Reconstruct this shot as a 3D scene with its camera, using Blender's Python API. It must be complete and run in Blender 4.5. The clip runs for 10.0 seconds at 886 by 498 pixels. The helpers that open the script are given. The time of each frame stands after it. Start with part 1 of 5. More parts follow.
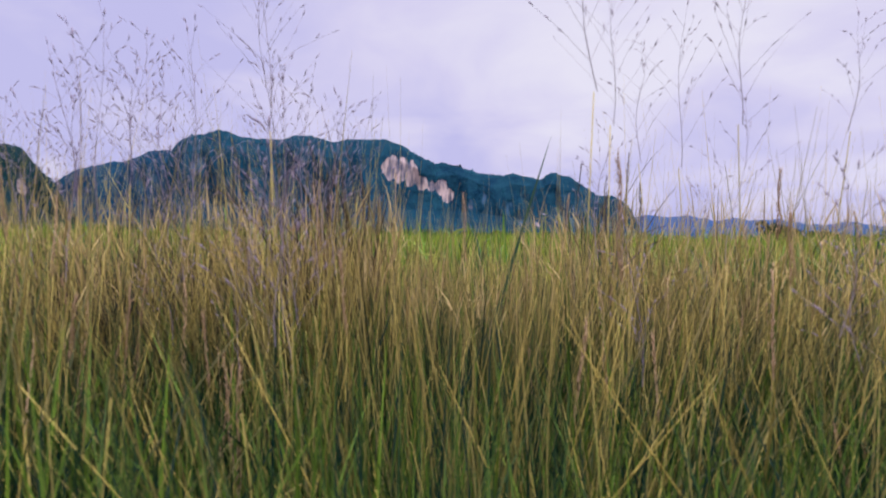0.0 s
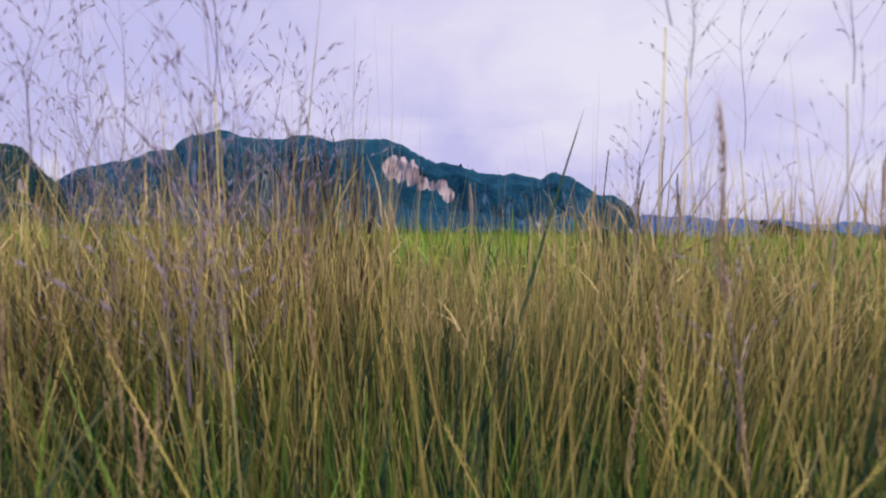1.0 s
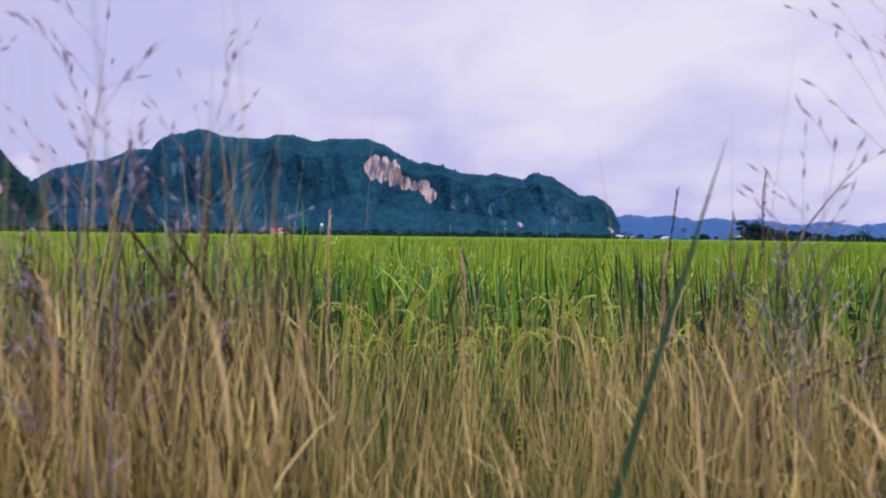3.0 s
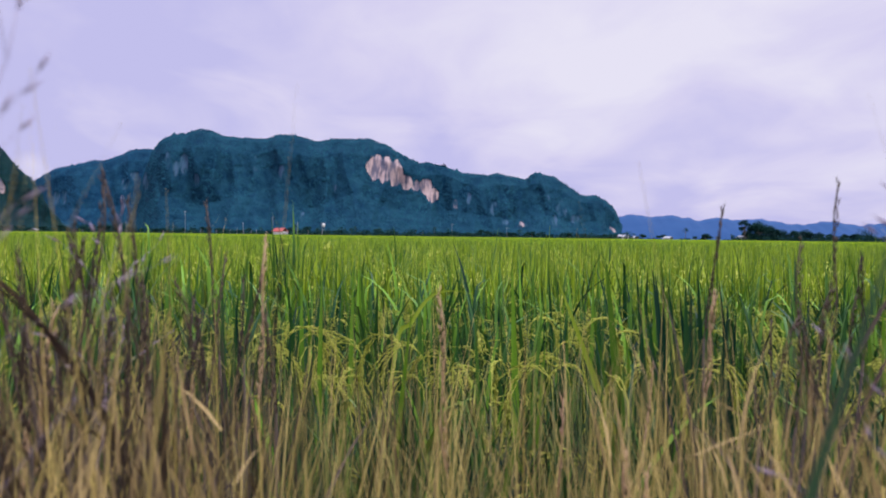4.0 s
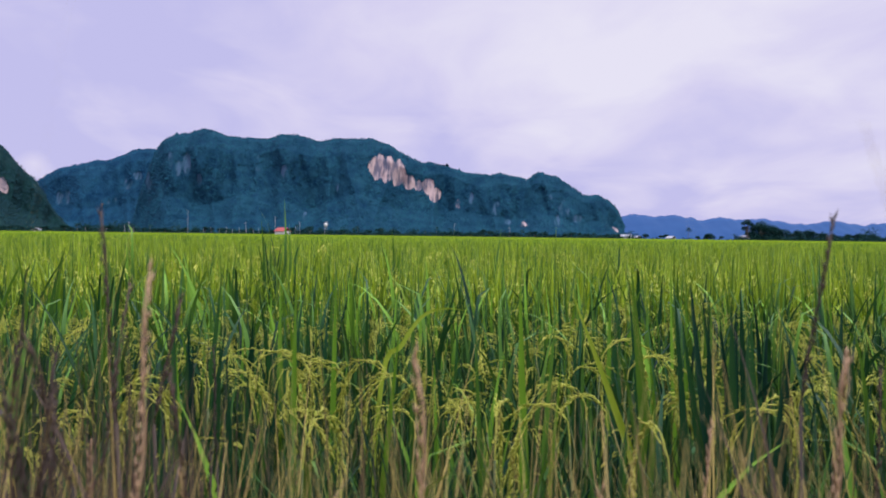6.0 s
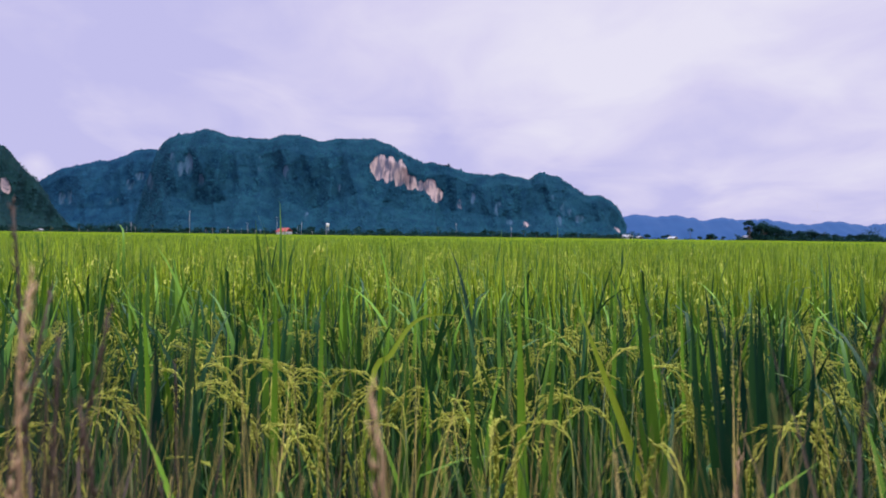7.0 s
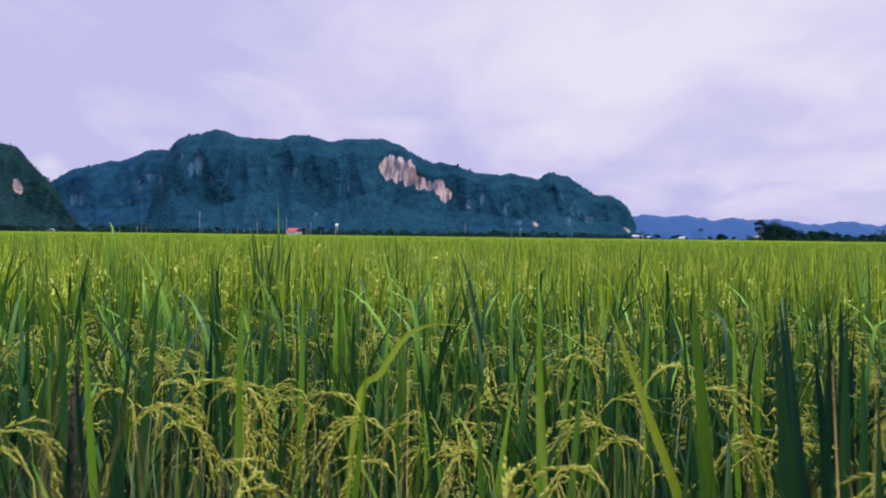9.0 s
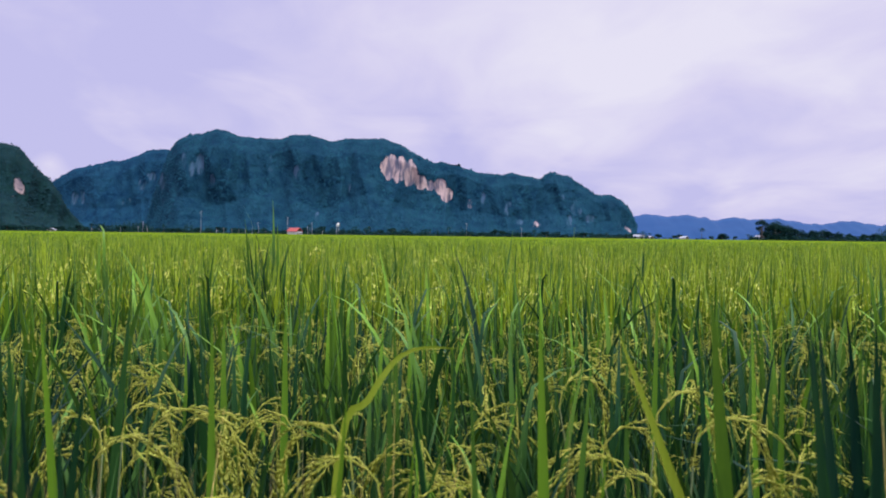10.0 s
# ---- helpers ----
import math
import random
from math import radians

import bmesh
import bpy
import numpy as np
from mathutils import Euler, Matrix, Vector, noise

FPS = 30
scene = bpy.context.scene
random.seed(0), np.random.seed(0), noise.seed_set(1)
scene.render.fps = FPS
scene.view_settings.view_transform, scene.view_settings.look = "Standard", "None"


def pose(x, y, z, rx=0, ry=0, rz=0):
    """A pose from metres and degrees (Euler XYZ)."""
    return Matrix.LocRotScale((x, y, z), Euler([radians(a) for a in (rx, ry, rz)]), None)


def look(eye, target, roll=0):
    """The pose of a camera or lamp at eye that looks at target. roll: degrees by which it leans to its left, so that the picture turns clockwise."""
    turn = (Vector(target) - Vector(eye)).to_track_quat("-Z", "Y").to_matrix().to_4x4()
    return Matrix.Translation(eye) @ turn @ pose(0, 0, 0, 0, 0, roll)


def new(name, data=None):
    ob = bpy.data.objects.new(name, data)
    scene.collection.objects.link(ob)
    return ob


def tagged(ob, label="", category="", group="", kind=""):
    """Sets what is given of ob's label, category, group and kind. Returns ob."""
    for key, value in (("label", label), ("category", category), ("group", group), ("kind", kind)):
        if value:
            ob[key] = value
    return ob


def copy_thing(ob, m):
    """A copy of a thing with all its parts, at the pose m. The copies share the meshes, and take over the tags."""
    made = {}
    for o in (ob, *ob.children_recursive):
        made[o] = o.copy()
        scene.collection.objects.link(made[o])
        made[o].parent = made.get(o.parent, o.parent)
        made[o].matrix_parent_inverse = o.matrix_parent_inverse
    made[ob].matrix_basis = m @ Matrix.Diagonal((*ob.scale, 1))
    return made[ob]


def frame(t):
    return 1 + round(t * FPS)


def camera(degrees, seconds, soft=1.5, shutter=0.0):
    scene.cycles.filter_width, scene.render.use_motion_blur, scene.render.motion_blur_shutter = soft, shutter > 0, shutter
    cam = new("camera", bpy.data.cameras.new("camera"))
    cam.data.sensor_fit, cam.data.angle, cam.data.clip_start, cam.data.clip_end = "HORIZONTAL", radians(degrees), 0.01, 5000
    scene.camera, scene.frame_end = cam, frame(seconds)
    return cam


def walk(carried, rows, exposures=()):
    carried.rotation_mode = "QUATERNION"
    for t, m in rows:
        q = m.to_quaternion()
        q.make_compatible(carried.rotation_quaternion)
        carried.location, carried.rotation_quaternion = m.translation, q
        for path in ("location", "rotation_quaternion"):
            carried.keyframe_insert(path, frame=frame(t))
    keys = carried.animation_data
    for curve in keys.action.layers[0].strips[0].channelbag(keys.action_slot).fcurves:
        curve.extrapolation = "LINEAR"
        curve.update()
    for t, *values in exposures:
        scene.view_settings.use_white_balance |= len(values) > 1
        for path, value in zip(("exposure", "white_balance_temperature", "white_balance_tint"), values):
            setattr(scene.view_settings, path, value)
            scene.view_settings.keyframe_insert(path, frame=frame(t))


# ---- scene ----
# ---------------------------------------------------------------- camera
cam = camera(65, 10.0, soft=1.85, shutter=0.4)
cam.data.dof.use_dof = True
cam.data.dof.focus_distance = 2.6
cam.data.dof.aperture_fstop = 9.0
PATH = [
    (0, (-0.086, 0.494, 1.040), (-0.24, 100.44, -0.76), 0.73),
    (0.5, (-0.077, 0.606, 1.040), (-0.63, 100.56, -0.86), 0.73),
    (1, (-0.091, 0.729, 1.039), (-0.34, 100.73, -0.81), 0.73),
    (1.5, (-0.103, 0.864, 1.052), (0.20, 100.86, -0.85), 0.73),
    (2, (-0.101, 0.998, 1.104), (1.20, 101.00, -0.65), 0.73),
    (2.5, (-0.096, 1.117, 1.129), (2.25, 101.07, -0.67), 0.73),
    (4, (-0.055, 1.425, 1.177), (1.99, 101.38, -0.67), 0.73),
    (4.5, (-0.049, 1.492, 1.180), (1.85, 101.44, -0.72), 0.73),
    (5, (-0.042, 1.542, 1.183), (1.81, 101.54, -0.72), 0.73),
    (5.5, (-0.040, 1.588, 1.192), (1.71, 101.54, -0.71), 0.73),
    (7, (-0.023, 1.719, 1.192), (1.43, 101.67, -0.66), 0.73),
    (7.5, (-0.007, 1.770, 1.202), (0.89, 101.77, -0.65), 0.73),
    (8, (0.000, 1.824, 1.196), (0.45, 101.82, -0.65), 0.73),
    (8.5, (-0.008, 1.878, 1.178), (0.29, 101.88, -0.67), 0.73),
    (9, (-0.010, 1.920, 1.182), (0.14, 101.92, -0.67), 0.73),
    (9.5, (-0.005, 1.957, 1.189), (0.15, 101.96, -0.66), 0.73),
    (10, (0.000, 2.000, 1.200), (0.00, 102.00, -0.70), 0.73),
]
walk(cam, [(t, look(eye, target, roll)) for t, eye, target, roll in PATH])

# ---------------------------------------------------------------- world and light
SUN_ELEVATION, SUN_AZIMUTH = 74.0, 140.0  # degrees; azimuth clockwise from +y


def overcast_sky():
    world = bpy.data.worlds.new("dusk_sky")
    world.use_nodes = True
    nt = world.node_tree
    nt.nodes.clear()
    n, link = nt.nodes.new, nt.links.new
    out = n("ShaderNodeOutputWorld")
    co = n("ShaderNodeTexCoord")
    sky = n("ShaderNodeTexSky")
    sky.sky_type = "NISHITA"
    sky.sun_disc = False
    sky.sun_elevation = radians(SUN_ELEVATION)
    sky.sun_rotation = radians(SUN_AZIMUTH)
    clear = n("ShaderNodeBackground")
    clear.inputs[1].default_value = 0.06
    link(sky.outputs[0], clear.inputs[0])
    # layered cloud: broad banks that close up towards the horizon, as a sheet overhead does
    way = n("ShaderNodeSeparateXYZ")
    link(co.outputs["Generated"], way.inputs[0])
    height = n("ShaderNodeMath")
    height.operation = "ADD"
    height.inputs[1].default_value = 0.20
    link(way.outputs["Z"], height.inputs[0])
    sheet = n("ShaderNodeVectorMath")
    sheet.operation = "DIVIDE"
    link(co.outputs["Generated"], sheet.inputs[0])
    link(height.outputs[0], sheet.inputs[1])

    def cloud_layer(place, scale, detail, rough, bend):
        flat = n("ShaderNodeMapping")
        flat.inputs["Location"].default_value = place
        flat.inputs["Scale"].default_value = (1.0, 0.75, 0.0)
        link(sheet.outputs[0], flat.inputs[0])
        banks = n("ShaderNodeTexNoise")
        banks.inputs["Scale"].default_value = scale
        banks.inputs["Detail"].default_value = detail
        banks.inputs["Roughness"].default_value = rough
        banks.inputs["Distortion"].default_value = bend
        link(flat.outputs[0], banks.inputs[0])
        return banks.outputs["Fac"]

    broad, billow = cloud_layer((2.45, 0.6, 0.3), 0.75, 3.0, 0.45, 0.2), cloud_layer((7.1, 3.2, 1.3), 2.2, 5.0, 0.5, 0.5)
    some = n("ShaderNodeMath")
    some.operation = "MULTIPLY_ADD"
    some.inputs[1].default_value = 0.45
    link(billow, some.inputs[0])
    most = n("ShaderNodeMath")
    most.operation = "MULTIPLY"
    most.inputs[1].default_value = 0.55
    link(broad, most.inputs[0])
    link(most.outputs[0], some.inputs[2])
    ramp = n("ShaderNodeValToRGB")
    ramp.color_ramp.elements[0].position = 0.38
    ramp.color_ramp.elements[0].color = (0.57, 0.55, 0.88, 1)
    ramp.color_ramp.elements[1].position = 0.64
    ramp.color_ramp.elements[1].color = (0.84, 0.81, 0.96, 1)
    mid = ramp.color_ramp.elements.new(0.50)
    mid.color = (0.71, 0.67, 0.92, 1)
    # a small white cumulus in the gap between the hills
    puff_at = n("ShaderNodeVectorMath")
    puff_at.operation = "DISTANCE"
    puff_at.inputs[1].default_value = Vector((-0.565, 1.0, 0.096)).normalized()
    link(co.outputs["Generated"], puff_at.inputs[0])
    puff = n("ShaderNodeMapRange")
    puff.inputs["From Min"].default_value, puff.inputs["From Max"].default_value = 0.034, 0.0
    puff.inputs["To Max"].default_value = 0.24
    link(puff_at.outputs["Value"], puff.inputs["Value"])
    both = n("ShaderNodeMath")
    both.operation = "ADD"
    link(some.outputs[0], both.inputs[0])
    link(puff.outputs[0], both.inputs[1])
    # the cover is thinner, and so paler, towards the sun's side
    thin = n("ShaderNodeMath")
    thin.operation = "MULTIPLY_ADD"
    thin.inputs[1].default_value = 0.19
    link(way.outputs["X"], thin.inputs[0])
    link(both.outputs[0], thin.inputs[2])
    low = n("ShaderNodeMapRange")
    low.inputs["From Min"].default_value, low.inputs["From Max"].default_value = 0.0, 0.13
    low.inputs["To Min"].default_value, low.inputs["To Max"].default_value = -0.15, 0.0
    link(way.outputs["Z"], low.inputs["Value"])
    cover = n("ShaderNodeMath")
    cover.operation = "ADD"
    link(thin.outputs[0], cover.inputs[0])
    link(low.outputs[0], cover.inputs[1])
    link(cover.outputs[0], ramp.inputs[0])
    # an overcast sky grows brighter towards the zenith
    rise = n("ShaderNodeMapRange")
    rise.inputs["From Min"].default_value = 0.36
    rise.inputs["From Max"].default_value = 0.95
    rise.inputs["To Min"].default_value = 1.0
    rise.inputs["To Max"].default_value = 2.1
    link(way.outputs["Z"], rise.inputs["Value"])
    cloud = n("ShaderNodeBackground")
    link(ramp.outputs[0], cloud.inputs[0])
    link(rise.outputs[0], cloud.inputs[1])
    mix = n("ShaderNodeMixShader")
    mix.inputs[0].default_value = 0.93
    link(clear.outputs[0], mix.inputs[1])
    link(cloud.outputs[0], mix.inputs[2])
    link(mix.outputs[0], out.inputs[0])
    scene.world = world


overcast_sky()
sun_data = bpy.data.lights.new("sun", "SUN")
sun_data.energy, sun_data.angle, sun_data.color = 2.6, radians(36), (0.93, 0.955, 0.97)
sun = new("sun", sun_data)
sa, se = radians(SUN_AZIMUTH), radians(SUN_ELEVATION)
sun_from = Vector((math.sin(sa) * math.cos(se), math.cos(sa) * math.cos(se), math.sin(se)))
sun.matrix_world = look(sun_from * 50, (0, 0, 0))
scene.view_settings.exposure = 0.0


# ---------------------------------------------------------------- materials
def material(name, dark, light, rough=0.6, vary="object", grain=(60, 60, 8), bump=0.15, leafy=0.0, spread=0.55, glow=None, root=None, sheen=0.5, bias=0.0):
    """Two tones mixed by a random per piece and by a stretched noise; leafy: share of light let through; root: a green
    foot made dark for shade, and the heights between which it fades out.
    """
    m = bpy.data.materials.new(name)
    m.use_nodes = True
    nt = m.node_tree
    n, link = nt.nodes.new, nt.links.new
    bsdf = nt.nodes["Principled BSDF"]
    bsdf.inputs["Roughness"].default_value = rough
    out = nt.nodes["Material Output"]
    co = n("ShaderNodeTexCoord")
    stretch = n("ShaderNodeMapping")
    stretch.inputs["Scale"].default_value = grain
    link(co.outputs["Object"], stretch.inputs[0])
    fine = n("ShaderNodeTexNoise")
    fine.inputs["Scale"].default_value = 1.0
    fine.inputs["Detail"].default_value = 4.0
    link(stretch.outputs[0], fine.inputs[0])
    if vary == "object":
        pick = n("ShaderNodeObjectInfo").outputs["Random"]
    else:
        pick = n("ShaderNodeNewGeometry").outputs["Random Per Island"]
    a = n("ShaderNodeMath")
    a.operation = "MULTIPLY"
    a.inputs[1].default_value = spread
    link(pick, a.inputs[0])
    b = n("ShaderNodeMath")
    b.operation = "MULTIPLY_ADD"
    b.inputs[1].default_value = 1.0 - spread
    link(fine.outputs["Fac"], b.inputs[0])
    link(a.outputs[0], b.inputs[2])
    ramp = n("ShaderNodeValToRGB")
    ramp.color_ramp.elements[0].position = 0.12 + bias
    ramp.color_ramp.elements[0].color = (*dark, 1)
    ramp.color_ramp.elements[1].position = min(1.0, 0.88 + bias)
    ramp.color_ramp.elements[1].color = (*light, 1)
    link(b.outputs[0], ramp.inputs[0])
    colour = ramp.outputs[0]
    # green foot, with the shade low in the stand put into its dark tone
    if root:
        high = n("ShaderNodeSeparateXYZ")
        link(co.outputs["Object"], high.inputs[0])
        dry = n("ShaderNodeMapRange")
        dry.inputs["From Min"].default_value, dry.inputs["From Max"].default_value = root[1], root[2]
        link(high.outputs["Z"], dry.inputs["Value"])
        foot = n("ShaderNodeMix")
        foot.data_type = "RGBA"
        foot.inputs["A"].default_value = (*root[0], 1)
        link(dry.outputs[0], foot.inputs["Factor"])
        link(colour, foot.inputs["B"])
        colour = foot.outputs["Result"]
    link(colour, bsdf.inputs["Base Color"])
    bsdf.inputs["Specular IOR Level"].default_value = sheen
    if bump:
        bp = n("ShaderNodeBump")
        bp.inputs["Strength"].default_value = bump
        bp.inputs["Distance"].default_value = 0.002
        link(fine.outputs["Fac"], bp.inputs["Height"])
        link(bp.outputs[0], bsdf.inputs["Normal"])
    if leafy:
        tr = n("ShaderNodeBsdfTranslucent")
        link(colour, tr.inputs[0])
        mx = n("ShaderNodeMixShader")
        mx.inputs[0].default_value = leafy
        link(bsdf.outputs[0], mx.inputs[1])
        link(tr.outputs[0], mx.inputs[2])
        link(mx.outputs[0], out.inputs[0])
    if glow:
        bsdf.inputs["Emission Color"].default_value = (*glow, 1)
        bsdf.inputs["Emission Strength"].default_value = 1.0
    return m


# root: leaf base darkened for shade in the stand, tips yellower
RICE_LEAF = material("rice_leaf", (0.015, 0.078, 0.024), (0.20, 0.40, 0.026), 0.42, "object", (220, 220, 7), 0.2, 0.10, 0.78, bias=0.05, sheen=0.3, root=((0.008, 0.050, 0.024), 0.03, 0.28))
# shaded twin of the rice leaf: shade of the stand put into its colour
SHADED_LEAF = material("shaded_rice_leaf", (0.003, 0.030, 0.020), (0.030, 0.110, 0.024), 0.45, "object", (220, 220, 7), 0.2, 0.15, 0.7, sheen=0.25)
YELLOW_LEAF = material("yellowing_rice_leaf", (0.26, 0.38, 0.02), (0.44, 0.54, 0.05), 0.45, "object", (220, 220, 7), 0.2, 0.25, 0.4)
RICE_LEAF_STUFF = material("rice_leaf_field", (0.035, 0.13, 0.020), (0.40, 0.53, 0.026), 0.5, "island", (3, 3, 3), 0.0, 0.22, 0.82, sheen=0.35)
RICE_CANOPY = material("rice_canopy", (0.05, 0.12, 0.012), (0.21, 0.28, 0.016), 1.0, "object", (0.4, 0.25, 1), 0.0, 0.0, 0.05, sheen=0.0)
# lower and middle leaves: shade inside the stand put into their dark tones
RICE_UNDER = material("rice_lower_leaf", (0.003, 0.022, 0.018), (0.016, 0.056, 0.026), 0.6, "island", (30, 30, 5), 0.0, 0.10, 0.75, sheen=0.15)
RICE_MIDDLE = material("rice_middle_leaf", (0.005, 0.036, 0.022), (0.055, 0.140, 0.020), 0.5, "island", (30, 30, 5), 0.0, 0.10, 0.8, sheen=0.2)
RICE_STEM = material("rice_stem", (0.04, 0.09, 0.02), (0.15, 0.17, 0.04), 0.5, "object", (120, 120, 6), 0.1, 0.15)
RICE_GRAIN = material("rice_grain", (0.34, 0.42, 0.035), (0.80, 0.76, 0.16), 0.6, "island", (400, 400, 400), 0.1, 0.25, sheen=0.3)
RICE_GRAIN_STUFF = material("rice_grain_field", (0.42, 0.50, 0.04), (0.74, 0.70, 0.12), 0.55, "island", (5, 5, 5), 0.0, 0.2, 0.7)
# grass roots from here on: green feet, darkened for shade between the stalks
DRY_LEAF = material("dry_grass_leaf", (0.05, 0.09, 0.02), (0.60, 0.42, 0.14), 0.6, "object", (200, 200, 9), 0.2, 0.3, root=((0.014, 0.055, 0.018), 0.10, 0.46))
REED = material("dark_reed", (0.014, 0.050, 0.026), (0.04, 0.10, 0.035), 0.5, "object", (200, 200, 9), 0.2, 0.15)
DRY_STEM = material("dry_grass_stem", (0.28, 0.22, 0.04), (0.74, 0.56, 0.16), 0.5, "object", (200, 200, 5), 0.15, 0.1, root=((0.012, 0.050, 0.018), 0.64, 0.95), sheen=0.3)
STRAW = material("golden_straw", (0.46, 0.31, 0.06), (0.88, 0.66, 0.18), 0.5, "object", (200, 200, 5), 0.15, 0.15, sheen=0.3)
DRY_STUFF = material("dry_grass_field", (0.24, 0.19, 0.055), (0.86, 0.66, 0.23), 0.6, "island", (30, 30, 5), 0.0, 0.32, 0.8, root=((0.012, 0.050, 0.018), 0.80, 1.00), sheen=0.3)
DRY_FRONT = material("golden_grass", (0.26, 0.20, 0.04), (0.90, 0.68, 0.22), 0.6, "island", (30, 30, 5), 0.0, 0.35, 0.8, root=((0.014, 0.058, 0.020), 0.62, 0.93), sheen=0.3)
# root: near-black foot, shade low in the grass put into the colour
DRY_DARK = material("dark_dry_grass", (0.07, 0.050, 0.032), (0.44, 0.31, 0.14), 0.65, "island", (30, 30, 5), 0.0, 0.32, 0.85, root=((0.012, 0.026, 0.018), 0.76, 1.06), sheen=0.3)
HUSK = material("dry_seed_husk", (0.30, 0.21, 0.09), (0.76, 0.55, 0.25), 0.7, "island", (60, 60, 60), 0.0, 0.35, 0.85, sheen=0.2)
WITHERED = material("withered_grass", (0.020, 0.016, 0.014), (0.105, 0.070, 0.046), 0.7, "island", (30, 30, 5), 0.0, 0.15, 0.85, sheen=0.2)
WEED = material("dark_weed", (0.026, 0.018, 0.017), (0.12, 0.078, 0.055), 0.7, "object", (200, 200, 20), 0.1, 0.2)
GREEN_STUFF = material("green_undergrowth", (0.003, 0.028, 0.018), (0.20, 0.32, 0.03), 0.55, "island", (30, 30, 5), 0.0, 0.16, 0.85, sheen=0.25, bias=0.20)
SEED = material("grass_seed", (0.26, 0.19, 0.28), (0.54, 0.43, 0.52), 0.65, "island", (300, 300, 300), 0.1, 0.4)
SPIKE = material("dry_seed_spike", (0.34, 0.20, 0.11), (0.66, 0.44, 0.26), 0.7, "object", (300, 300, 60), 0.1, 0.25)
SOIL = material("grassy_soil", (0.018, 0.022, 0.009), (0.075, 0.066, 0.030), 0.85, "object", (3, 3, 3), 0.6, 0, 0.1, sheen=0.1)
# haze-blue tint; the upright noise streaks stand in for gully shade
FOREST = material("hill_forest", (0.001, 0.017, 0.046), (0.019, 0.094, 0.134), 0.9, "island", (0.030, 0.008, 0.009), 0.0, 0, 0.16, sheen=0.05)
FOREST_NEAR = material("near_hill_forest", (0.003, 0.020, 0.030), (0.009, 0.042, 0.046), 0.85, "island", (0.02, 0.02, 0.02), 0.0, 0, 0.3, sheen=0.1)
# bluer forest: more distance haze put into the base colour
FOREST_HAZY = material("hazy_hill_forest", (0.002, 0.020, 0.058), (0.017, 0.087, 0.148), 0.9, "island", (0.016, 0.016, 0.022), 0.0, 0, 0.18, sheen=0.05)
# distance haze painted in: blue base colour plus a blue glow
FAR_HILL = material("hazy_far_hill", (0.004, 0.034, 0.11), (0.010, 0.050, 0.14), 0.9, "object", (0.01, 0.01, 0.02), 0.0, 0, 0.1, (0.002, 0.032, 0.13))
TREE_LEAF = material("tree_leaf", (0.004, 0.030, 0.030), (0.014, 0.060, 0.048), 0.7, "island", (1, 1, 1), 0.0, 0.1, 0.7, sheen=0.1)
BARK = material("tree_bark", (0.07, 0.055, 0.04), (0.16, 0.13, 0.10), 0.9, "object", (4, 4, 1), 0.4, 0, 0.3)
POLE = material("grey_pole", (0.22, 0.23, 0.26), (0.40, 0.40, 0.42), 0.7, "object", (4, 4, 1), 0.2, 0, 0.3)
WHITE_WALL = material("white_wall_paint", (0.62, 0.60, 0.60), (0.80, 0.78, 0.77), 0.7, "object", (0.8, 0.8, 0.5), 0.1, 0, 0.1)
RED_ROOF = material("red_roof_sheet", (0.30, 0.045, 0.04), (0.44, 0.09, 0.07), 0.6, "object", (8, 0.5, 0.5), 0.3, 0, 0.1)
GREY_ROOF = material("grey_roof_sheet", (0.30, 0.31, 0.34), (0.48, 0.49, 0.52), 0.5, "object", (8, 0.5, 0.5), 0.3, 0, 0.1)
DARK_OPENING = material("dark_window_glass", (0.015, 0.017, 0.02), (0.03, 0.03, 0.035), 0.15, "object", (1, 1, 1), 0.0, 0, 0.1)


